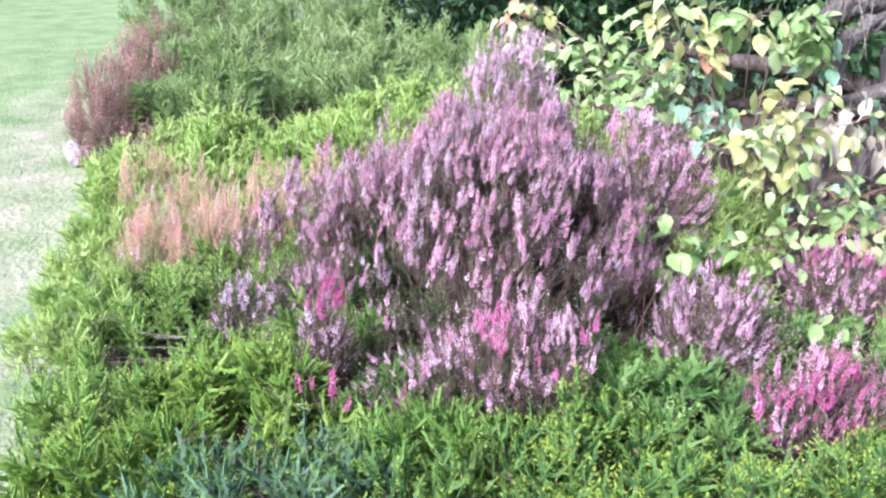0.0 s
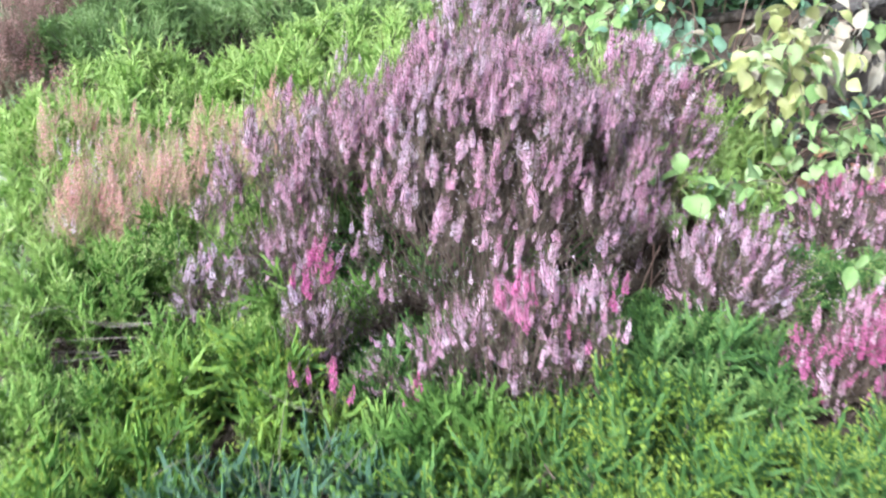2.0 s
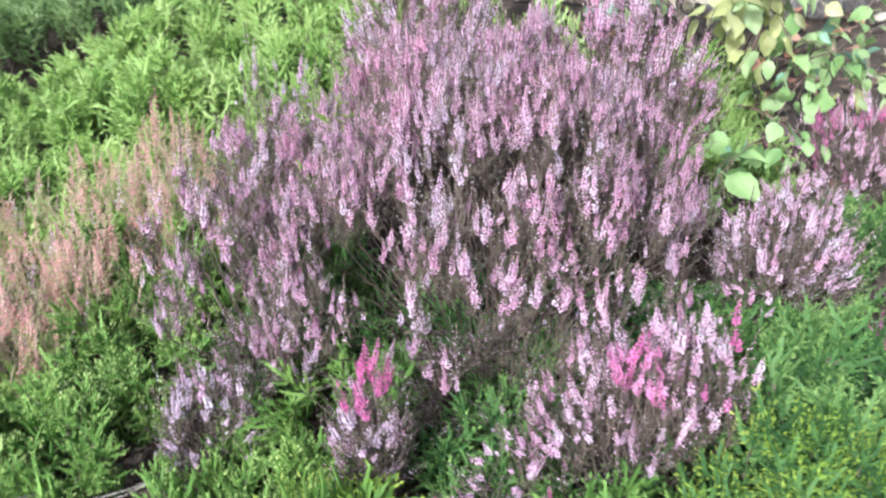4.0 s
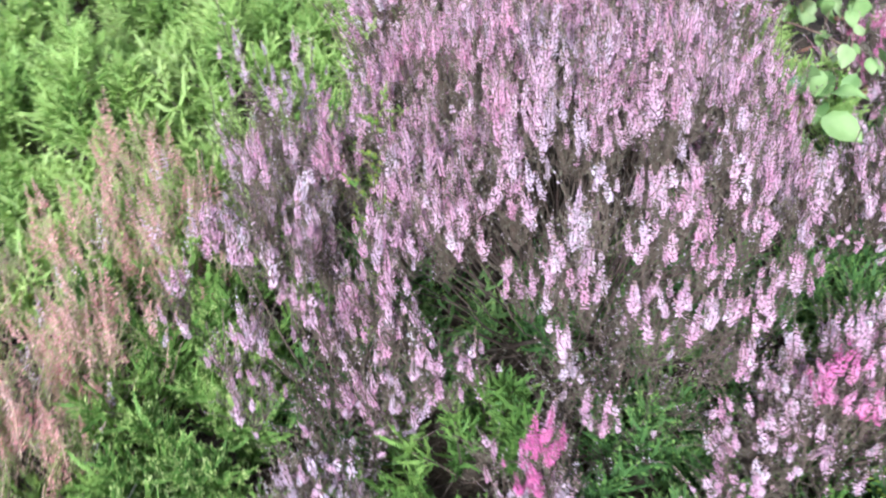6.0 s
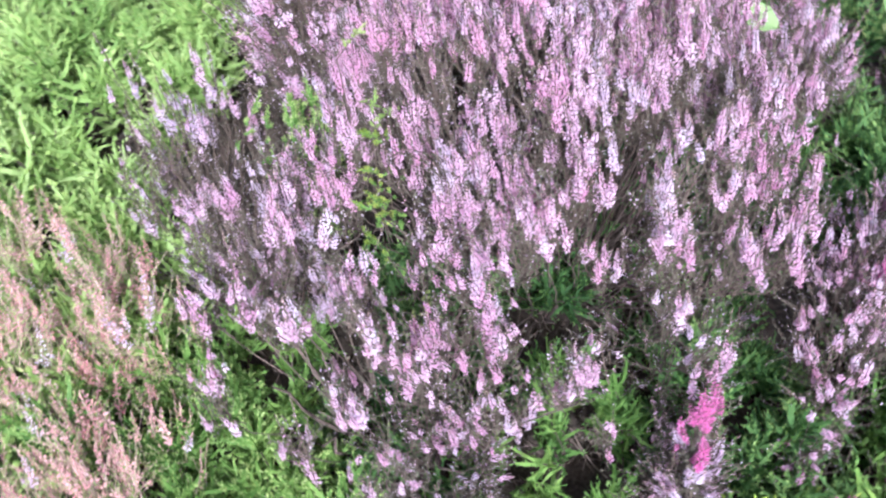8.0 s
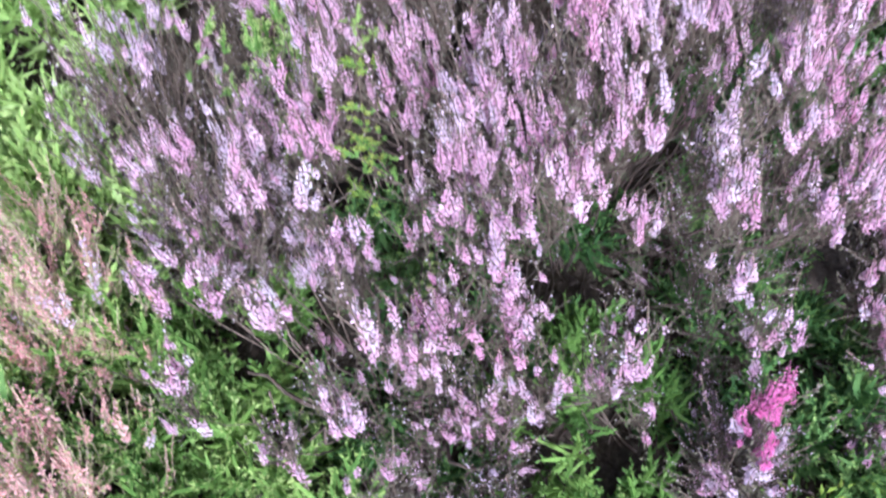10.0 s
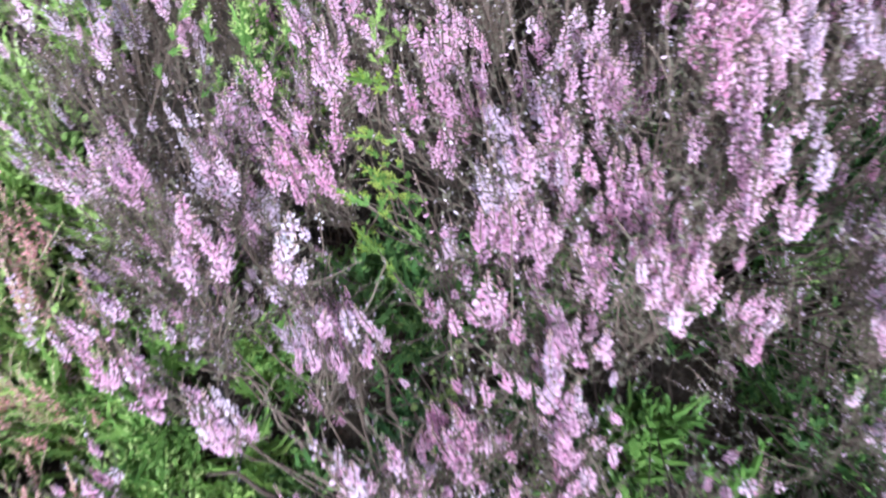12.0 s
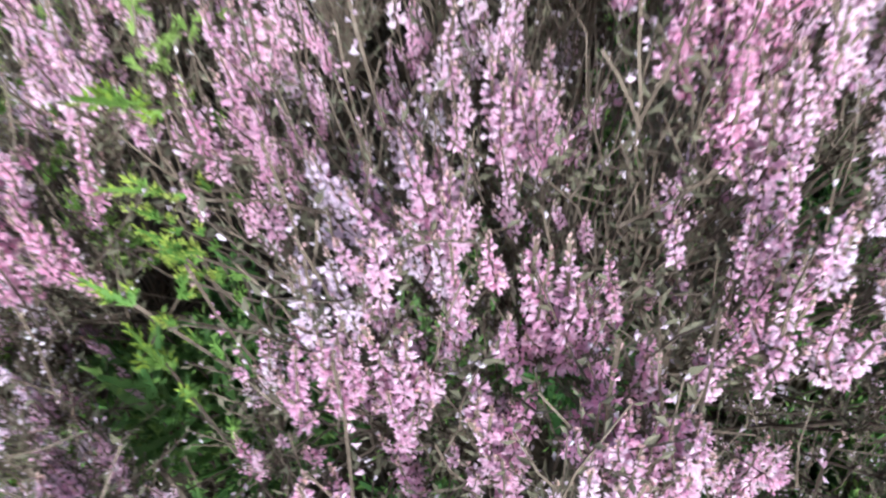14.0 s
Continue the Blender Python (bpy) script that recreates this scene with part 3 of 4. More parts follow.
def green_heather(label, x, y, rx, ry, top, shoots, leaf, tips, templates=SHOOTS, height=0.15, floor=0.02, lean=0.4, single=False):
    """A low heather without flowers: a loose mound of feathery shoots on thin stems. single: each shoot by itself."""
    ob = thing("green_heather", x, y, floor, label, "heather", "low green heathers")
    r, a = np.sqrt((np.arange(shoots) + 0.5) / shoots), np.arange(shoots) * 2.39996
    px = np.stack([r * np.cos(a), r * np.sin(a)], 1) + rng.normal(0, 0.07, (shoots, 2))
    tufts = max(1, shoots // 9)
    q, w = np.sqrt((np.arange(tufts) + 0.5) / tufts), np.arange(tufts) * 2.39996 + 1.0
    mid = np.stack([q * np.cos(w), q * np.sin(w)], 1) + rng.normal(0, 0.05, (tufts, 2))
    own = np.argmin(np.linalg.norm(px[:, None] - mid[None], axis=2), axis=1)
    off = px - mid[own]
    px = mid[own] + off * 0.76
    rise = rng.uniform(0.82, 1.08, tufts)[own]
    rr = np.linalg.norm(px, axis=1)
    at = np.stack([x + px[:, 0] * rx, y + px[:, 1] * ry], 1)
    lump = np.array([noise.noise(Vector((q[0] * 9, q[1] * 9, 0.5))) + 0.7 * noise.noise(Vector((q[0] * 26, q[1] * 26, 7))) + 0.9 * noise.noise(Vector((q[0] * 3.2, q[1] * 3.2, 3))) for q in at])
    holes = np.array([any(((q[0] - gx) / ga) ** 2 + ((q[1] - gy) / gb) ** 2 < 1 for gx, gy, ga, gb in GAPS) for q in at])
    thin = np.array([noise.noise(Vector((q[0] * 15, q[1] * 15, 31))) for q in at])
    stay = ~holes & (thin > -0.30)
    px, rr, at, lump, off, rise = px[stay], rr[stay], at[stay], lump[stay], off[stay], rise[stay]
    shoots = len(at)
    z = floor + (top - floor) * (1 - 0.30 * np.clip(rr, 0, 1.3) ** 2.4) * (1 + 0.40 * lump) * rise * rng.uniform(0.78, 1.06, shoots)
    tip = np.concatenate([at, z[:, None]], 1)
    swing = np.stack([np.array([noise.noise(Vector((q[0] * 12, q[1] * 12, s))) for q in at]) for s in (11, 23)], 1)
    way = np.concatenate([px * lean + swing * 0.6 + off * 1.6, np.ones((shoots, 1))], 1) + rng.normal(0, 0.15, (shoots, 3))
    way /= np.linalg.norm(way, axis=1, keepdims=True)
    S = height * rng.uniform(0.65, 1.3, shoots)
    base = tip - way * S[:, None]
    which = rng.integers(0, len(templates), shoots)
    R = turns(way)
    if single:
        foot = np.array([x, y, floor])
        for i in range(shoots):
            key = (int(which[i]), leaf.name, tips.name)
            if key not in SHOOT_MESHES:
                SHOOT_MESHES[key] = mesh_np("shoot", templates[which[i]], [leaf, tips, TWIG])
            s = new("shoot", SHOOT_MESHES[key])
            s.parent = ob
            s.matrix_basis = Matrix.Translation(Vector(base[i] - foot)) @ Matrix(R[i].tolist()).to_4x4() @ Matrix.Scale(S[i], 4)
    else:
        V = join([stamp(templates[q], R[which == q], base[which == q], S[which == q]) for q in range(len(templates))])
        part("foliage", local(V, ob), [leaf, tips, TWIG], ob, kind="stuff")
    start = np.stack([x + px[:, 0] * rx * 0.6, y + px[:, 1] * ry * 0.6, np.full(shoots, floor)], 1)
    P = bend(start, (start + base) / 2 + rng.normal(0, 0.012, (shoots, 3)), base, 4)
    part("woody_growth", local(tubes(P, np.linspace(0.0014, 0.0008, 4)[None] * np.ones((shoots, 1)), 3), ob), [TWIG], ob, kind="stuff")
    return ob


def leaf_mesh(curl, fold, ratio=0.68, wave=0.05):
    """An ovate, toothed leaf one unit long along y, folded on its midrib."""
    rows, V = 8, []
    for i in range(rows + 1):
        u = i / rows
        w = ratio * 0.5 * (np.sin(np.pi * u ** 0.75) ** 0.8 if 0 < u < 1 else 0.02) * (1 + (0.07 if i % 2 else -0.03))
        droop = -curl * u * u
        for s in (-1, -0.5, 0, 0.5, 1):
            V.append((s * w, u * (1 - 0.25 * abs(curl) * u), droop + fold * abs(s) * w + wave * np.sin(5 * u + 2.5 * s) * abs(s)))
    F = [(i * 5 + j, i * 5 + j + 1, (i + 1) * 5 + j + 1, (i + 1) * 5 + j) for i in range(rows) for j in range(4)]
    # leaf stalk
    V += [(-0.012, -0.3, 0.05), (0.012, -0.3, 0.05), (0.012, 0.02, 0), (-0.012, 0.02, 0)]
    k = len(V) - 4
    F.append((k, k + 1, k + 2, k + 3))
    return np.array(V, float), np.array(F), np.zeros(len(F), int)


LEAF_SHAPES = [leaf_mesh(0.25, 0.30), leaf_mesh(0.45, 0.15, 0.75), leaf_mesh(0.10, 0.45, 0.6), leaf_mesh(0.9, 0.5, 0.55, 0.12), leaf_mesh(0.35, -0.1, 0.8, 0.08)]
LEAF_TONES = {"green": LEAF_GREEN, "blue": LEAF_BLUE, "yellow": LEAF_YELLOW, "pale": LEAF_PALE, "dry": LEAF_DRY, "russet": LEAF_RUSSET}
LEAF_MESHES = {}


def leaf_at(parent, foot, place, way, size, tone, shape):
    key = (tone, shape)
    if key not in LEAF_MESHES:
        LEAF_MESHES[key] = mesh_np("leaf", LEAF_SHAPES[shape], [LEAF_TONES[tone]], True)
    ob = new("leaf", LEAF_MESHES[key])
    ob.parent = parent
    flat = Vector(way).normalized()
    side = flat.cross(Vector((0, 0, 1)))
    side = side.normalized() if side.length > 0.05 else Vector((1, 0, 0))
    up = side.cross(flat)
    m = Matrix((side, flat, up)).transposed().to_4x4()
    ob.matrix_basis = Matrix.Translation(Vector(place) - Vector(foot)) @ m @ Matrix.Rotation(rng.normal(0, 0.5), 4, "Y") @ Matrix.Scale(size, 4)


def leafy_shrub(label, foot, clusters, name="leafy_shrub", cane=0.004, more=2.3):
    """Arching canes from one foot to each cluster of leaves. clusters: place, spread, leaves, size, tones."""
    ob = thing(name, *foot, label, "shrub")
    for place, spread, count, size, tones in clusters:
        count, spread = int(count * more), np.array(spread) * 1.25
        c = np.array(place, float)
        start = np.array(foot, float) + np.array([*rng.normal(0, 0.04, 2), 0])
        mid = (start + c) / 2 + np.array([0, 0, 0.18 * np.linalg.norm(c - start)]) + rng.normal(0, 0.03, 3)
        L = bend(start[None], mid[None], c[None], 8)
        stalk = part("cane", local(tubes(L, np.linspace(cane, cane * 0.45, 8)[None], 5), ob), [CANE], ob, smooth=True)
        for i in range(count):
            p = c + rng.normal(0, 1, 3) * np.array(spread)
            p[2] = max(p[2], 0.05)
            way = (p - c) * np.array([1, 1, 0.3]) + rng.normal(0, 0.05, 3) + np.array([0, -0.035, -0.05])
            tone = tones[int(rng.integers(0, len(tones)))]
            shape = 3 if tone == "dry" and rng.random() < 0.7 else int(rng.integers(0, 5))
            leaf_at(stalk, foot, p, way, size * rng.uniform(0.6, 1.2), tone, shape)
            if i % 5 == 0:
                q = bend(c[None], ((c + p) / 2 + np.array([0, 0, 0.02]))[None], p[None], 4)
                part("twig", local(tubes(q, np.linspace(cane * 0.4, cane * 0.2, 4)[None], 3), ob), [CANE], stalk)
    return ob


# ---- the setting ----
def ground_sheet():
    xs = np.unique(np.concatenate([np.linspace(-400, -8, 12), np.linspace(-8, 6, 57), np.linspace(6, 400, 12)]))
    ys = np.unique(np.concatenate([np.linspace(-400, -4, 12), np.linspace(-4, 12, 65), np.linspace(12, 400, 12)]))
    X, Y = np.meshgrid(xs, ys, indexing="ij")
    Z = np.array([0.03 * noise.noise(Vector((a * 0.5, b * 0.5, 0))) + 0.012 * noise.noise(Vector((a * 3, b * 3, 4))) if abs(a) < 9 and abs(b) < 13 else 0.0
                  for a, b in zip(X.ravel(), Y.ravel())]) - 0.01
    V = np.stack([X.ravel(), Y.ravel(), Z], 1)
    m = len(ys)
    i, j = np.meshgrid(np.arange(len(xs) - 1), np.arange(m - 1), indexing="ij")
    F = np.stack([i * m + j, (i + 1) * m + j, (i + 1) * m + j + 1, i * m + j + 1], -1).reshape(-1, 4)
    ob = new("ground", mesh_np("ground", (V, F, np.zeros(len(F), int)), [TURF], True))
    return tagged(ob, "mown lawn with worn straw-coloured turf beside the bed", "lawn", kind="structure")


def bed_edge(y):
    """The lawn's border on the open side of the bed."""
    return -0.60 - 0.40 * (y - 1.1) + 0.13 * np.exp(-((y - 1.25) / 0.3) ** 2) + 0.05 * np.sin(3.1 * y) - 0.03 * np.sin(7 * y + 1)


def bed_soil():
    u, v = np.linspace(0, 1, 60), np.linspace(0.35, 6.5, 80)
    U, Y = np.meshgrid(u, v, indexing="ij")
    left = np.where(Y < 1.1, -0.50 + 0.9 * (1.1 - Y), bed_edge(Y))
    X = left + U * (3.6 - left)
    rim = np.minimum(np.minimum(U * 12, (1 - U) * 8), np.minimum((Y - 0.35) * 5, (6.5 - Y) * 3)).clip(0, 1)
    bumps = np.array([noise.noise(Vector((a * 6, b * 6, 0))) + 0.5 * noise.noise(Vector((a * 22, b * 22, 3))) for a, b in zip(X.ravel(), Y.ravel())]).reshape(X.shape)
    Z = -0.05 + rim * (0.075 + 0.018 * bumps)
    V = np.stack([X, Y, Z], -1).reshape(-1, 3)
    m = len(v)
    i, j = np.meshgrid(np.arange(len(u) - 1), np.arange(m - 1), indexing="ij")
    F = np.stack([i * m + j, (i + 1) * m + j, (i + 1) * m + j + 1, i * m + j + 1], -1).reshape(-1, 4)
    ob = new("flowerbed_soil", mesh_np("flowerbed_soil", (V, F, np.zeros(len(F), int)), [SOIL], True))
    return tagged(ob, "dark crumbly soil and litter under the heathers", "soil", kind="structure")


def lawn_grass(n=34000):
    y = 1.1 + 7.0 * rng.random(n) ** 1.5
    x = bed_edge(y) + 0.03 - (0.25 + 0.55 * y) * rng.random(n)
    V = np.stack([x, y, np.full(n, -0.015)], 1)
    way = np.stack([rng.normal(0, 0.45, n), rng.normal(0, 0.45, n), np.ones(n)], 1)
    blade = (np.array([(-0.05, 0, 0), (0.05, 0, 0), (0.035, 0.10, 0.6), (-0.035, 0.10, 0.6), (0.004, 0.28, 1.0), (-0.004, 0.28, 1.0)]),
             np.array([(0, 1, 2, 3), (3, 2, 4, 5)]), np.zeros(2, int))
    tpl = stamp(blade, turns(way), V, rng.uniform(0.010, 0.026, n))
    ob = new("lawn_grass", mesh_np("lawn_grass", tpl, [GRASS]))
    return tagged(ob, "short mown grass blades beside the bed", "grass", kind="stuff")


def hedge(label, x, y, rx, ry, h, leaves, size):
    ob = thing("dark_shrub", x, y, 0, label, "shrub", "dark shrubs behind the bed")
    d = dome_points(leaves, 0.0)
    f = 1 - 0.55 * rng.random(leaves) ** 1.6
    lump = np.array([noise.noise(Vector((q * 2.2).tolist()) + Vector((x, y, 0))) for q in d])
    p = np.array([x, y, 0.05]) + d * ((f * (1 + 0.3 * lump))[:, None]) * np.array([rx, ry, h])
    way = d + rng.normal(0, 0.8, (leaves, 3)) + np.array([0, 0, 0.3])
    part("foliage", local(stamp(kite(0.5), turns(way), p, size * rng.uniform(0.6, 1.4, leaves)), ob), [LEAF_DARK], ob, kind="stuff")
    for b in range(6):
        a = b * 2.4
        end = np.array([[x + 0.6 * rx * np.cos(a), y + 0.6 * ry * np.sin(a), 0.7 * h]])
        L = bend(np.array([[x, y, 0.0]]), np.array([[x + 0.2 * rx * np.cos(a), y + 0.2 * ry * np.sin(a), 0.5 * h]]), end, 7)
        part("limb", local(tubes(L, np.linspace(0.03, 0.008, 7)[None], 6), ob), [BARK], ob, smooth=True)
    return ob


def gnarled(points, radii, k=40, sides=20, rough=0.32, seed=0.0):
    """A twisted piece of old wood along some points, with ridged sides."""
    pts, r = np.array(points, float), np.array(radii, float)
    u, w = np.linspace(0, 1, len(pts)), np.linspace(0, 1, k)
    P = np.stack([np.interp(w, u, pts[:, c]) for c in range(3)], 1)
    for s in range(3):
        P[1:-1] = (P[:-2] + 2 * P[1:-1] + P[2:]) / 4
    V, F, M = tubes(P[None], np.interp(w, u, r)[None], sides)
    V = V.reshape(k, sides, 3)
    for i in range(k):
        for j in range(sides):
            g = noise.noise(Vector((j * 0.9 + 0.15 * i, i * 0.18, seed))) + 0.5 * noise.noise(Vector((j * 2.1, i * 0.6, seed + 5)))
            V[i, j] = P[i] + (V[i, j] - P[i]) * (1 + rough * 1.6 * g)
    return V.reshape(-1, 3), F, M


ground_sheet()
bed_soil()
lawn_grass()

# ---- the main heather and its neighbours ----
FLOWERS = [(PALE, 0.10), (LILAC, 0.57), (PINK, 0.33)]
SPRAYS = [(-0.025, 1.535, 0.36), (-0.048, 1.497, 0.34), (0.041, 1.498, 0.41), (-0.067, 1.696, 0.467), (-0.005, 1.571, 0.445), (-0.038, 1.685, 0.451),
          (-0.014, 1.745, 0.455), (-0.05, 1.80, 0.475), (-0.004, 1.898, 0.43), (0.035, 1.784, 0.46), (0.02, 1.668, 0.495), (0.10, 1.475, 0.395),
          (0.177, 1.622, 0.42), (0.246, 1.508, 0.40), (0.335, 1.518, 0.40), (0.131, 1.455, 0.37), (0.06, 1.82, 0.46),
          (0.028, 1.912, 0.44), (0.0, 1.835, 0.445), (-0.02, 1.795, 0.47), (-0.07, 1.79, 0.44), (-0.02, 1.975, 0.435), (-0.068, 1.985, 0.435)]
LEFT_SPRAYS = [(-0.322, 1.721, 0.315), (-0.245, 1.775, 0.425), (-0.335, 1.937, 0.32), (-0.165, 1.59, 0.39), (-0.18, 1.94, 0.455), (-0.17, 2.128, 0.345),
               (-0.115, 1.774, 0.425), (-0.14, 1.913, 0.40), (-0.173, 1.84, 0.41), (-0.143, 1.715, 0.395), (-0.25, 1.885, 0.385), (-0.12, 1.99, 0.415),
               (-0.056, 2.04, 0.37), (-0.162, 1.679, 0.36), (-0.226, 1.74, 0.365), (-0.262, 1.94, 0.395)]
flowering_heather("large bushy heather in full lilac-pink bloom", 0.17, 1.77, 0.38, 0.35, 0.56, 0, FLOWERS, size=1.0, twigs=3.8, stem=0.00045, sparse=0.06, root=0.3, fan=0.10,
                  cup=cup_tips(0.17, 1.79, 0.37, 0.34, 0.26, 0.55, 340, SPRAYS, ((-0.10, 1.89, 0.045), (-0.045, 1.925, 0.05), (0.01, 2.08, 0.06), (-0.17, 1.83, 0.045),
                                                                                     (-0.12, 1.77, 0.035), (-0.10, 1.69, 0.04), (-0.05, 1.61, 0.03), (-0.07, 1.55, 0.035)), front=1.69))
flowering_heather("spreading heather with lilac blooms over bare fanning stems", -0.20, 1.83, 0.17, 0.26, 0.47, 0, FLOWERS, size=1.0, twigs=4.6, stem=0.00045, sparse=0.08, root=0.15, fan=0.10,
                  cup=cup_tips(-0.19, 1.86, 0.15, 0.22, 0.30, 0.44, 18, LEFT_SPRAYS, ((-0.06, 1.905, 0.055), (-0.10, 1.60, 0.05), (-0.146, 1.775, 0.03), (-0.20, 1.845, 0.03)), inside=0.40, most=11))
flowering_heather("low straggling heather twigs with a few pale flowers", 0.13, 1.56, 0.26, 0.11, 0.24, 115, [(PALE, 0.5), (LILAC, 0.5)], low=0.1, sparse=0.7, upright=0.7, twigs=4.5, together=5, size=0.8)
flowering_heather("low straggling heather twigs with a few pale flowers", -0.24, 1.73, 0.11, 0.13, 0.23, 80, [(PALE, 0.5), (LILAC, 0.5)], low=0.1, sparse=0.7, upright=0.6, twigs=5, together=5, size=0.8, sway=(-0.05, -0.05))
flowering_heather("tall upright lilac heather behind the large bush", 0.235, 2.20, 0.20, 0.17, 0.67, 720, FLOWERS, spikes=MID_SPIKES, size=1.1, low=0.35, upright=0.82)
flowering_heather("lilac heather tuft at the back of the bush", -0.05, 2.25, 0.13, 0.13, 0.45, 120, [(LILAC, 0.6), (PALE, 0.4)], low=0.15)
flowering_heather("lilac heather tuft beside bright green shoots", -0.14, 2.07, 0.11, 0.10, 0.385, 130, [(LILAC, 0.6), (PALE, 0.4)], low=0.15, upright=0.85, twigs=4)
flowering_heather("heather tuft with deep pink tips", 0.53, 1.95, 0.20, 0.17, 0.55, 560, [(LILAC, 0.45), (PINK, 0.55)], spikes=MID_SPIKES, size=1.1, low=0.2, upright=0.8, accents=(((0.48, 1.92, 0.51), 0.06, PINK),))
flowering_heather("low sprawling heather with rose-red sprays among lilac ones", 0.23, 1.365, 0.20, 0.10, 0.345, 290, [(LILAC, 0.5), (PINK, 0.5), (ROSE, 0.0)], low=0.42, spikes=MID_SPIKES, sway=(0.0, 0.1),
                  accents=(((0.20, 1.34, 0.31), 0.04, ROSE), ((0.31, 1.35, 0.35), 0.038, ROSE), ((0.39, 1.36, 0.28), 0.05, ROSE), ((0.30, 1.31, 0.25), 0.03, ROSE)))
flowering_heather("slender lilac heather sprigs leaning over green shoots", 0.03, 1.35, 0.09, 0.06, 0.24, 34, [(LILAC, 0.6), (PINK, 0.4)], spikes=MID_SPIKES, branches=3, low=0.2, upright=0.7, sway=(-0.4, -0.1), sparse=0.02)
flowering_heather("small pale lilac heather clump among green shoots", -0.315, 1.63, 0.10, 0.075, 0.245, 80, [(PALE, 0.6), (LILAC, 0.4)], spikes=MID_SPIKES, branches=3, low=0.2, upright=0.8)
flowering_heather("small heather clump with rose-red tips", -0.115, 1.465, 0.065, 0.05, 0.34, 110, [(PALE, 0.5), (LILAC, 0.5), (ROSE, 0.0)], spikes=MID_SPIKES, branches=3, low=0.0, upright=0.8,
                  accents=(((-0.115, 1.46, 0.34), 0.085, ROSE),))
flowering_heather("tiny rose-red heather sprigs between green shoots", -0.10, 1.31, 0.09, 0.03, 0.22, 9, [(ROSE, 0.7), (PINK, 0.3)], spikes=MID_SPIKES, branches=2, low=0.5, sparse=0, together=4)
flowering_heather("tiny rose-red heather sprigs between green shoots", 0.05, 1.27, 0.03, 0.03, 0.21, 5, [(ROSE, 0.6), (PINK, 0.4)], spikes=MID_SPIKES, branches=2, low=0.5, sparse=0, together=3)
flowering_heather("lilac heather with bare brown stems below", 0.65, 1.61, 0.155, 0.12, 0.32, 290, [(PALE, 0.2), (LILAC, 0.5), (PINK, 0.3)], spikes=MID_SPIKES, upright=0.82, low=0.1)
flowering_heather("low deep magenta heather with leaning sprays", 0.77, 1.38, 0.15, 0.10, 0.27, 260, [(MAGENTA, 0.65), (PINK, 0.35)], spikes=MID_SPIKES, lean=(0.05, 0), sparse=0, low=0.1)
flowering_heather("spreading pink heather beside the leafy shrub", 1.00, 1.84, 0.22, 0.16, 0.27, 320, [(PINK, 0.75), (MAGENTA, 0.25)], spikes=MID_SPIKES, upright=0.75, low=0.15)
for x, y, rx, ry, top, n in ((-0.62, 1.98, 0.16, 0.15, 0.29, 150), (-0.46, 2.06, 0.13, 0.13, 0.30, 110), (-0.78, 2.35, 0.16, 0.14, 0.31, 110), (-0.40, 2.26, 0.13, 0.12, 0.32, 90), (-0.60, 2.25, 0.14, 0.12, 0.31, 85), (-0.28, 2.44, 0.10, 0.10, 0.31, 45), (-0.30, 2.16, 0.10, 0.10, 0.30, 70), (-0.25, 2.28, 0.09, 0.10, 0.31, 60)):
    flowering_heather("wispy heather with faded salmon-pink flowers", x, y, rx, ry, top, n, [(RUST, 0.87), (PALE, 0.13)], spikes=THIN_SPIKES, branches=4, twigs=6, upright=0.88, sparse=0.1, low=0.2, together=4, clad=LIME, wood=STRAW_TWIG)
for x, y, rx, ry, top, n in ((-1.22, 3.10, 0.15, 0.26, 0.44, 360), (-1.30, 3.7, 0.16, 0.3, 0.42, 250), (-1.52, 4.4, 0.2, 0.4, 0.42, 230), (-0.95, 2.72, 0.14, 0.14, 0.29, 100)):
    flowering_heather("upright heather with withered brownish-red flowers", x, y, rx, ry, top, n, [(DRY_RED, 0.7), (RUST, 0.3)], spikes=FAR_SPIKES, branches=4, twigs=3, upright=0.9, sparse=0, low=0.1, together=4, wood=CANE)

# ---- low green heathers ----
FRONT = [(-0.37, 1.08, 0.21, 0.20, 0.18), (-0.14, 1.06, 0.24, 0.20, 0.21), (0.18, 1.05, 0.24, 0.20, 0.22), (0.49, 1.07, 0.24, 0.20, 0.22),
         (0.79, 1.10, 0.22, 0.19, 0.20), (1.04, 1.24, 0.20, 0.20, 0.19), (-0.26, 1.33, 0.21, 0.17, 0.19), (0.54, 1.32, 0.15, 0.17, 0.19), (0.10, 1.20, 0.19, 0.10, 0.21), (0.38, 1.21, 0.18, 0.10, 0.21)]
for i, (x, y, rx, ry, top) in enumerate(FRONT):
    leaf = {0: FRESH, 1: DEEP, 6: FRESH, 8: FRESH}.get(i, GREEN)
    green_heather("dense low green heather with lime shoot tips", x, y, rx, ry, top, 112, leaf, FRONT_TIP if i in (0, 2, 3, 4, 5, 6, 9) else GREEN_TIP, height=0.20, single=True)
LEFT = [(-0.49, 1.36, 0.18, 0.18, 0.15), (-0.30, 1.50, 0.15, 0.14, 0.15), (-0.54, 1.72, 0.19, 0.18, 0.16), (-0.40, 1.90, 0.17, 0.18, 0.18), (-0.36, 2.12, 0.17, 0.17, 0.19)]
for x, y, rx, ry, top in LEFT:
    green_heather("low spreading green heather beside bare twigs", x, y, rx, ry, top, 140, FRESH, LIME_TIP, single=True)
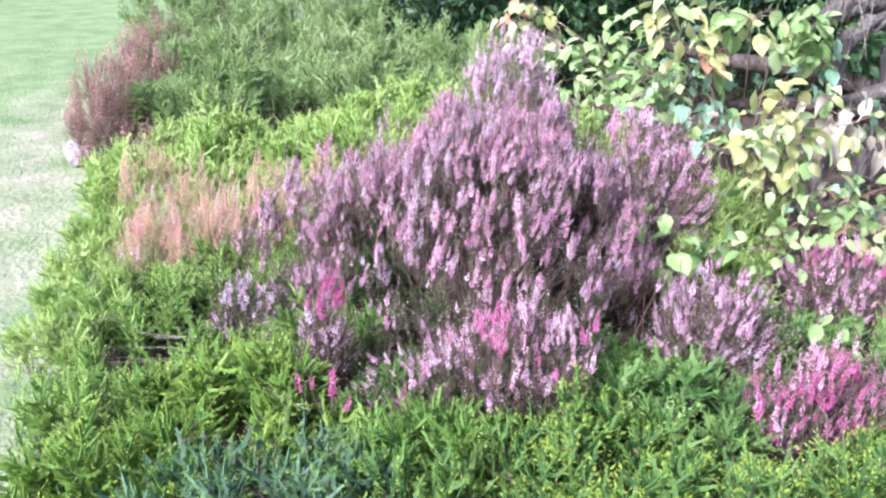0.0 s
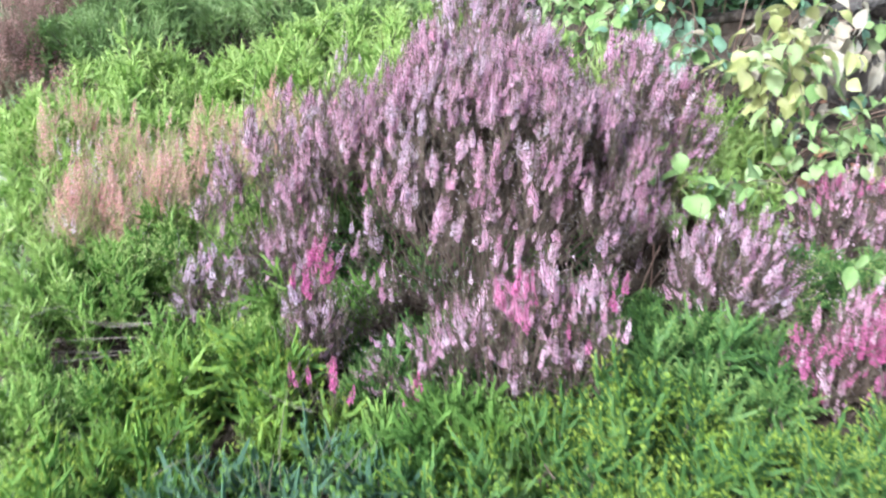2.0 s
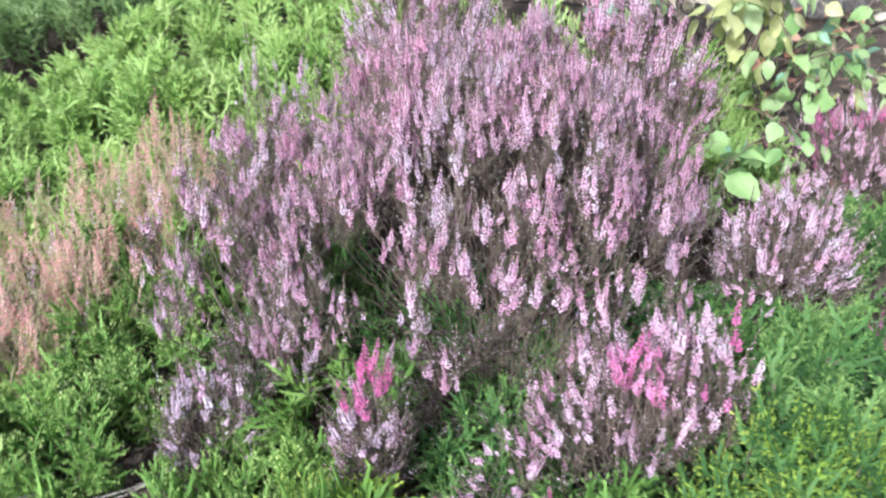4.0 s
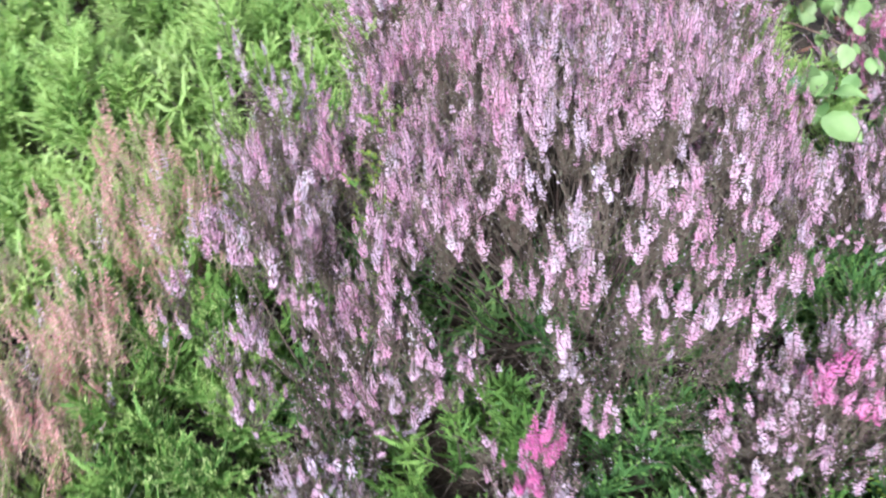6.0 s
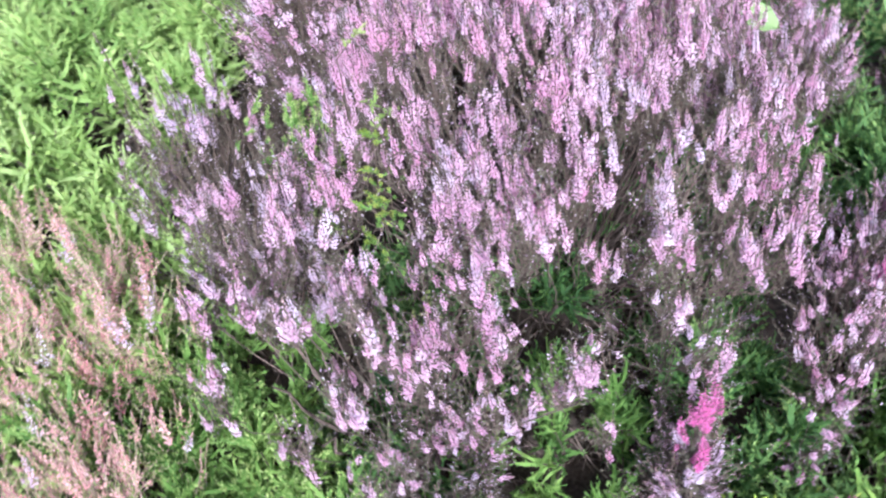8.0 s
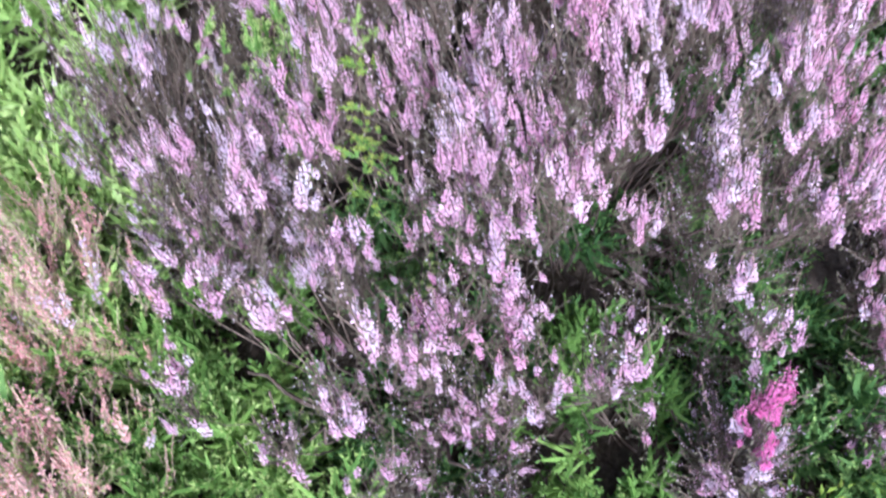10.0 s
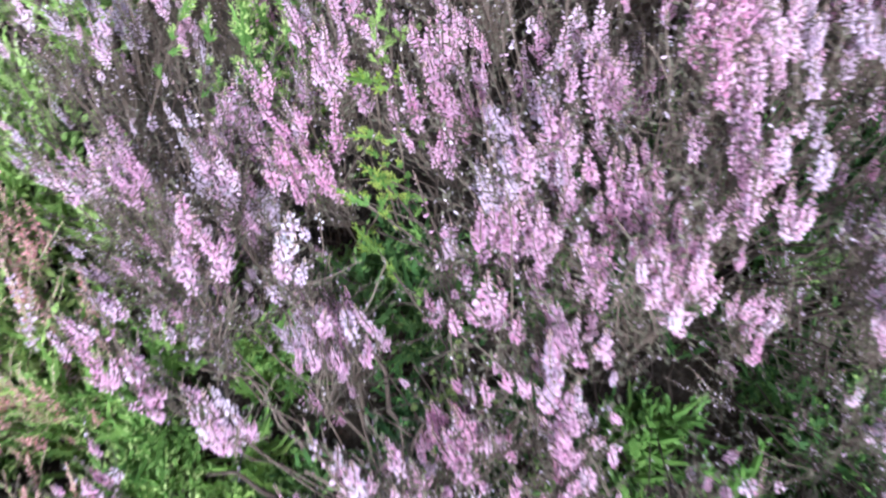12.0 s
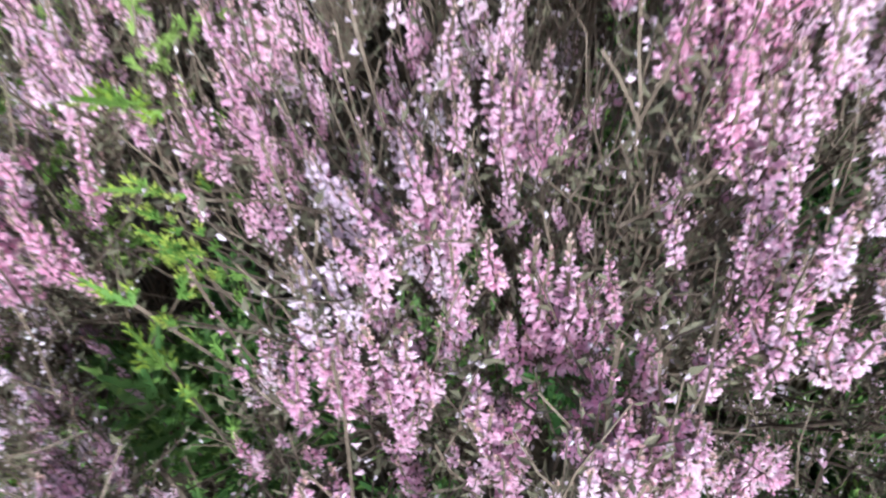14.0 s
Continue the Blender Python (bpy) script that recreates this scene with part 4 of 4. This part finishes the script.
for x, y, rx, ry, top in ((-0.68, 1.62, 0.14, 0.20, 0.17), (-0.74, 1.95, 0.16, 0.22, 0.18), (-0.85, 2.28, 0.16, 0.23, 0.18)):
    green_heather("yellow-green heather along the edge of the lawn", x, y, rx, ry, top, 125, LIME, LIME_TIP, height=0.12, single=True)
for x, y, rx, ry, top in ((-0.14, 1.62, 0.16, 0.13, 0.17), (0.06, 1.48, 0.15, 0.11, 0.12), (0.32, 1.52, 0.16, 0.12, 0.11), (0.50, 1.50, 0.14, 0.13, 0.15), (0.82, 1.70, 0.16, 0.13, 0.18), (-0.22, 2.05, 0.14, 0.16, 0.19), (0.02, 1.80, 0.20, 0.16, 0.13), (0.28, 1.76, 0.20, 0.16, 0.13)):
    green_heather("fresh green shoots under the front of the large bush", x, y, rx, ry, top, 70, FRESH if x < -0.1 else GREEN, GREEN_TIP, MID_SHOOTS, height=0.14)
for x, y, rx, ry, top in ((0.48, 1.62, 0.15, 0.10, 0.11), (0.20, 1.60, 0.18, 0.10, 0.10), (0.66, 1.46, 0.14, 0.11, 0.13), (0.02, 1.36, 0.13, 0.08, 0.14), (0.27, 1.32, 0.15, 0.08, 0.13), (-0.20, 1.82, 0.12, 0.14, 0.14), (-0.06, 1.93, 0.08, 0.08, 0.22)):
    green_heather("green shoots in the shade of the large bush", x, y, rx, ry, top, 60, GREEN, GREEN_TIP, MID_SHOOTS, height=0.13)
for x, y, rx, ry, top in ((-0.62, 2.45, 0.28, 0.26, 0.21), (-0.28, 2.36, 0.24, 0.23, 0.21), (-0.30, 2.72, 0.28, 0.25, 0.25), (0.05, 2.62, 0.26, 0.24, 0.27), (-0.70, 2.85, 0.30, 0.28, 0.26),
                          (-0.25, 3.08, 0.32, 0.28, 0.30), (0.18, 2.98, 0.32, 0.28, 0.31), (-0.91, 2.62, 0.18, 0.25, 0.22), (0.42, 2.55, 0.22, 0.22, 0.33), (0.45, 2.25, 0.18, 0.16, 0.34)):
    green_heather("bright lime-green feathery heather behind the bush", x, y, rx, ry, top, 195, LIME, LIME_TIP, FAR_SHOOTS, height=0.18)
for x, y, rx, ry, top in ((-0.95, 3.35, 0.34, 0.36, 0.33), (-0.45, 3.55, 0.36, 0.32, 0.34), (0.05, 3.6, 0.38, 0.34, 0.34), (-1.0, 3.95, 0.42, 0.36, 0.35), (-0.45, 4.15, 0.42, 0.36, 0.37), (0.15, 4.2, 0.40, 0.36, 0.37),
                          (-1.25, 4.7, 0.46, 0.42, 0.38), (-0.55, 4.85, 0.46, 0.40, 0.38), (-1.6, 5.4, 0.5, 0.5, 0.4), (-0.8, 5.6, 0.6, 0.5, 0.42), (0.1, 5.4, 0.5, 0.5, 0.42)):
    green_heather("old dull green heather mound at the back of the bed", x, y, rx, ry, top, 215, MOSSY, MOSSY, FAR_SHOOTS, height=0.16)
green_heather("yellow-green heather between bush and leafy shrub", 0.80, 2.12, 0.15, 0.17, 0.30, 150, LIME, LIME_TIP, FAR_SHOOTS, height=0.13)
green_heather("green heather under the leafy shrub", 0.92, 1.58, 0.19, 0.16, 0.19, 170, GREEN, LIME_TIP, height=0.10)
green_heather("green heather filling the gap between blooming tufts", 0.71, 1.88, 0.15, 0.15, 0.28, 150, LIME, LIME_TIP, FAR_SHOOTS, height=0.11)
green_heather("lime-green shoots in a gap between blooming tufts", -0.005, 2.075, 0.075, 0.075, 0.43, 70, FRESH, LIME_TIP, SPRIGS, height=0.14)
green_heather("lime-green sprig growing up inside the heather", -0.146, 1.775, 0.022, 0.02, 0.38, 10, LIME_TIP, LIME_TIP, SPRIGS, height=0.09)
green_heather("slender lime-green sprig standing above the blooms", -0.004, 1.93, 0.012, 0.012, 0.49, 5, LIME_TIP, LIME_TIP, SPRIGS, height=0.10)
green_heather("slender lime-green sprig standing above the blooms", -0.03, 1.94, 0.014, 0.012, 0.44, 5, LIME_TIP, LIME_TIP, SPRIGS, height=0.09)
green_heather("fresh green sprigs in a dark gap of the heather", -0.05, 1.915, 0.04, 0.035, 0.40, 26, FRESH, FRONT_TIP, SPRIGS, height=0.12)

# ---- leafy shrub, dead wood and dark background ----
leafy_shrub("rambling shrub with yellowing and dried leaves", (0.98, 2.25, 0.02), [
    ((0.86, 2.03, 0.51), (0.035, 0.03, 0.035), 13, 0.05, ("yellow",)),
    ((0.84, 2.02, 0.455), (0.03, 0.03, 0.02), 6, 0.055, ("yellow", "pale")),
    ((0.77, 1.99, 0.43), (0.025, 0.02, 0.015), 5, 0.055, ("yellow",)),
    ((0.90, 2.04, 0.40), (0.04, 0.03, 0.025), 14, 0.055, ("pale", "green", "yellow")),
    ((0.82, 1.96, 0.33), (0.025, 0.02, 0.02), 6, 0.05, ("yellow", "pale")),
    ((0.97, 2.10, 0.42), (0.04, 0.03, 0.04), 9, 0.05, ("dry", "dry", "yellow")),
    ((1.08, 2.25, 0.44), (0.035, 0.03, 0.04), 9, 0.065, ("dry",)),
    ((1.14, 2.28, 0.38), (0.04, 0.03, 0.03), 8, 0.06, ("dry", "pale")),
    ((0.94, 1.95, 0.28), (0.05, 0.03, 0.03), 16, 0.042, ("green", "pale", "green")),
    ((1.02, 1.97, 0.31), (0.04, 0.03, 0.03), 14, 0.042, ("green", "blue", "pale")),
    ((1.06, 1.90, 0.26), (0.03, 0.03, 0.02), 6, 0.05, ("yellow", "pale")),
    ((1.12, 2.02, 0.33), (0.04, 0.03, 0.03), 9, 0.045, ("green", "dry")),
    ((0.82, 1.82, 0.24), (0.04, 0.03, 0.02), 5, 0.042, ("pale", "green")),
], more=2.2)
leafy_shrub("shrub with large pale green and yellow hanging leaves", (0.95, 2.65, 0.02), [
    ((0.68, 2.50, 0.63), (0.035, 0.03, 0.03), 12, 0.058, ("yellow", "pale", "yellow")),
    ((0.76, 2.50, 0.55), (0.03, 0.03, 0.025), 8, 0.055, ("yellow", "pale")),
    ((0.79, 2.49, 0.555), (0.006, 0.006, 0.006), 2, 0.055, ("russet",)),
    ((0.89, 2.50, 0.65), (0.05, 0.03, 0.025), 12, 0.06, ("pale", "yellow", "green")),
    ((0.96, 2.50, 0.57), (0.012, 0.012, 0.02), 3, 0.06, ("pale",)),
    ((1.06, 2.50, 0.63), (0.04, 0.03, 0.05), 22, 0.055, ("green", "pale", "green")),
    ((1.10, 2.50, 0.52), (0.025, 0.03, 0.03), 10, 0.05, ("green", "blue")),
    ((0.80, 2.60, 0.42), (0.04, 0.04, 0.035), 16, 0.06, ("blue", "blue", "green")),
    ((0.82, 2.52, 0.34), (0.05, 0.03, 0.03), 12, 0.06, ("blue", "green")),
    ((1.24, 2.45, 0.40), (0.04, 0.03, 0.03), 7, 0.05, ("green", "blue")),
    ((0.92, 2.40, 0.36), (0.05, 0.04, 0.03), 8, 0.055, ("dry", "pale")),
    ((0.25, 3.10, 0.55), (0.03, 0.03, 0.015), 5, 0.06, ("dry", "russet")),
    ((0.34, 3.10, 0.59), (0.03, 0.03, 0.02), 7, 0.06, ("pale", "yellow")),
    ((0.34, 3.08, 0.51), (0.04, 0.03, 0.02), 8, 0.065, ("pale", "dry")),
], more=2.2)
leafy_shrub("dense shrub with small light green leaves", (0.62, 3.0, 0.02), [
    ((0.69, 2.80, 0.43), (0.09, 0.06, 0.04), 44, 0.05, ("green", "pale", "green")),
    ((0.54, 2.95, 0.49), (0.08, 0.06, 0.04), 38, 0.05, ("green", "pale")),
    ((0.61, 2.75, 0.36), (0.08, 0.05, 0.04), 30, 0.05, ("pale", "green", "green")),
    ((0.82, 3.05, 0.50), (0.07, 0.05, 0.05), 22, 0.055, ("green", "blue")),
    ((0.46, 2.72, 0.40), (0.05, 0.04, 0.04), 12, 0.05, ("pale", "green")),
], more=2.0)
leafy_shrub("seedling with large light green leaves growing through heather", (0.56, 1.76, 0.03), [
    ((0.545, 1.70, 0.275), (0.022, 0.015, 0.02), 5, 0.07, ("green",)),
    ((0.515, 1.72, 0.345), (0.018, 0.015, 0.02), 6, 0.045, ("green",)),
    ((0.62, 1.72, 0.295), (0.028, 0.02, 0.015), 5, 0.055, ("green",)),
    ((0.69, 1.79, 0.26), (0.03, 0.02, 0.015), 6, 0.042, ("blue", "green")),
], name="leafy_seedling", cane=0.002, more=1.0)
leafy_shrub("small plant with pale yellow-green leaves beside magenta heather", (0.96, 1.5, 0.02), [
    ((0.89, 1.49, 0.19), (0.04, 0.03, 0.02), 10, 0.04, ("green", "yellow", "pale", "green")),
    ((0.92, 1.42, 0.14), (0.04, 0.03, 0.02), 10, 0.04, ("green", "pale")),
], name="leafy_seedling", cane=0.002, more=1.0)

stump = thing("tree_stump", 1.42, 2.85, 0.0, "weathered dark stump with twisted grey roots", "stump")
for pts, rad, s in (
    ([(1.17, 2.60, 0.0), (1.19, 2.60, 0.30), (1.18, 2.60, 0.50), (1.20, 2.60, 0.59), (1.27, 2.62, 0.635), (1.42, 2.70, 0.63), (1.7, 2.9, 0.66)], [0.030, 0.022, 0.022, 0.024, 0.026, 0.03, 0.05], 1.0),
    ([(1.14, 2.66, 0.62), (1.22, 2.66, 0.69), (1.34, 2.68, 0.70), (1.6, 2.85, 0.74)], [0.03, 0.04, 0.045, 0.07], 2.0),
    ([(1.12, 2.52, 0.30), (1.20, 2.55, 0.41), (1.38, 2.60, 0.455), (1.7, 2.8, 0.50)], [0.012, 0.022, 0.028, 0.05], 3.0),
    ([(1.16, 2.58, 0.40), (1.26, 2.62, 0.37), (1.45, 2.70, 0.33), (1.7, 2.85, 0.30)], [0.010, 0.016, 0.022, 0.03], 8.0),
):
    root = part("root", local(gnarled(pts, rad, seed=s), stump), [BARK], stump, smooth=True)
for x0, y0, z0, dx, drop in ((1.16, 2.55, 0.78, 0.01, 0.20), (1.20, 2.50, 0.70, -0.02, 0.15), (1.24, 2.56, 0.74, 0.015, 0.22), (1.13, 2.58, 0.70, -0.01, 0.10)):
    L = bend(np.array([[x0, y0 + 0.1, z0 + 0.01]]), np.array([[x0 + dx, y0, z0]]), np.array([[x0 - dx, y0, z0 - drop]]), 7)
    part("root_fibre", local(tubes(L, np.linspace(0.0022, 0.001, 7)[None], 4), stump), [DEAD_TWIG], root, "thin pale hanging root")
part("trunk", local(gnarled([(1.75, 3.0, -0.05), (1.76, 3.0, 0.35), (1.8, 3.02, 0.75), (1.82, 3.05, 0.93), (1.82, 3.05, 0.97)], [0.30, 0.24, 0.22, 0.20, 0.01], 24, 26, 0.25, 7.0), stump), [BARK], stump, smooth=True)
for pts, rad, s in (([(0.74, 2.95, 0.50), (0.95, 2.86, 0.47), (1.22, 2.80, 0.45), (1.5, 2.8, 0.36)], [0.012, 0.026, 0.032, 0.03], 4.0),
                    ([(0.86, 2.64, 0.37), (1.0, 2.58, 0.41), (1.2, 2.5, 0.41), (1.5, 2.45, 0.30)], [0.010, 0.018, 0.024, 0.022], 5.0),
                    ([(0.60, 2.62, 0.30), (0.74, 2.5, 0.31), (0.95, 2.36, 0.28), (1.1, 2.3, 0.05)], [0.006, 0.010, 0.012, 0.014], 6.0)):
    log = thing("fallen_branch", *pts[1], "dark brown fallen branch caught in the shrub", "branch")
    part("branch_wood", local(gnarled(pts, rad, 22, 9, 0.30, s), log), [DARK_BARK], log, smooth=True)

# nothing overhead shades these shrubs; their leaf colour carries the shade
hedge("dense evergreen shrub with deep shade put into its leaf colour", 0.35, 5.0, 0.75, 0.6, 0.95, 9000, 0.06)
hedge("dense evergreen shrub with deep shade put into its leaf colour", 1.3, 4.6, 0.8, 0.7, 1.5, 11000, 0.06)
hedge("dense evergreen shrub with deep shade put into its leaf colour", 2.5, 3.9, 0.8, 0.8, 1.6, 8000, 0.07)

litter = []
for k in range(260):
    px, py = rng.uniform(0.70, 1.75), rng.uniform(1.70, 2.95)
    turn = np.array(Euler((rng.normal(0, 0.35), rng.normal(0, 0.35), rng.uniform(0, 6.28))).to_matrix())
    V, F, M = LEAF_SHAPES[int(rng.integers(0, 5))]
    litter.append((V @ turn.T * rng.uniform(0.025, 0.055) + np.array([px, py, 0.045 + 0.02 * rng.random()]), F, M + int(rng.integers(0, 3))))
fallen = thing("leaf_litter", 1.2, 2.3, 0.02, "dead brown and bleached leaves scattered on dark soil", "leaf litter")
part("dead_leaf", local(join(litter), fallen), [LEAF_DRY, LEAF_BROWN, LEAF_RUSSET], fallen, kind="stuff", smooth=True)

# ---- small things ----
stone = thing("stone", -1.35, 3.07, 0.0, "pale grey stone at the lawn's edge", "stone")
bm = bmesh.new()
bmesh.ops.create_icosphere(bm, subdivisions=3, radius=0.055)
for v in bm.verts:
    v.co *= 1 + 0.35 * noise.noise(v.co * 16) + 0.12 * noise.noise(v.co * 50)
    v.co.z = v.co.z * 0.9 + 0.035
me = bpy.data.meshes.new("rock")
bm.to_mesh(me)
bm.free()
me.materials.append(STONE)
part("rock", me, [], stone)

dead = thing("dead_twigs", -0.50, 1.50, 0.03, "bleached bare twigs in a gap of the green heather", "twigs")
for i in range(8):
    a = rng.uniform(2.6, 3.9)
    s = np.array([[-0.43, 1.53, 0.06 + 0.07 * rng.random()]]) + rng.normal(0, 0.03, (1, 3)) * [1.6, 1.2, 0.2]
    e = s + np.array([[np.cos(a) * rng.uniform(0.08, 0.22), np.sin(a) * 0.10, rng.uniform(0.0, 0.05)]])
    L = bend(s, (s + e) / 2 + rng.normal(0, 0.015, (1, 3)), e, 6)
    part("twig", local(tubes(L, np.linspace(0.0013, 0.0005, 6)[None], 4), dead), [DEAD_TWIG], dead)

dry = thing("dead_twigs", -0.15, 1.12, 0.03, "dry grey-green twigs standing in the low heather", "twigs")
for i in range(22):
    s = np.array([[-0.15, 1.12, 0.04]]) + rng.normal(0, 0.02, (1, 3)) * [1, 1, 0.3]
    e = s + np.array([[rng.normal(0.02, 0.07), rng.normal(0, 0.04), rng.uniform(0.08, 0.16)]])
    L = bend(s, (s + e) / 2 + rng.normal(0, 0.012, (1, 3)), e, 6)
    part("twig", local(tubes(L, np.linspace(0.0010, 0.0004, 6)[None], 4), dry), [DEAD_TWIG], dry)

bent = thing("dead_twigs", 0.74, 1.28, 0.05, "single bent pale twig beside magenta heather", "twigs")
L = bend(np.array([[0.745, 1.27, 0.06]]), np.array([[0.79, 1.27, 0.14]]), np.array([[0.74, 1.27, 0.20]]), 8)
part("twig", local(tubes(L, np.linspace(0.0020, 0.0010, 8)[None], 5), bent), [DEAD_TWIG], bent)

lying = thing("dead_twigs", -0.10, 1.20, 0.16, "loose bleached twigs lying on green heather", "twigs")
for x0, y0, z0, a, long in ((-0.10, 1.22, 0.175, 2.7, 0.09), (-0.30, 1.10, 0.17, 0.3, 0.08), (-0.55, 1.75, 0.15, 0.4, 0.07), (-0.62, 1.55, 0.14, 0.2, 0.06), (-0.05, 1.10, 0.17, 0.9, 0.07)):
    s = np.array([[x0, y0, z0]])
    e = s + np.array([[long * np.cos(a), long * np.sin(a), 0.015]])
    L = bend(s, (s + e) / 2 + rng.normal(0, 0.008, (1, 3)), e, 6)
    part("twig", local(tubes(L, np.linspace(0.0008, 0.0004, 6)[None], 4), lying), [DEAD_TWIG], lying)
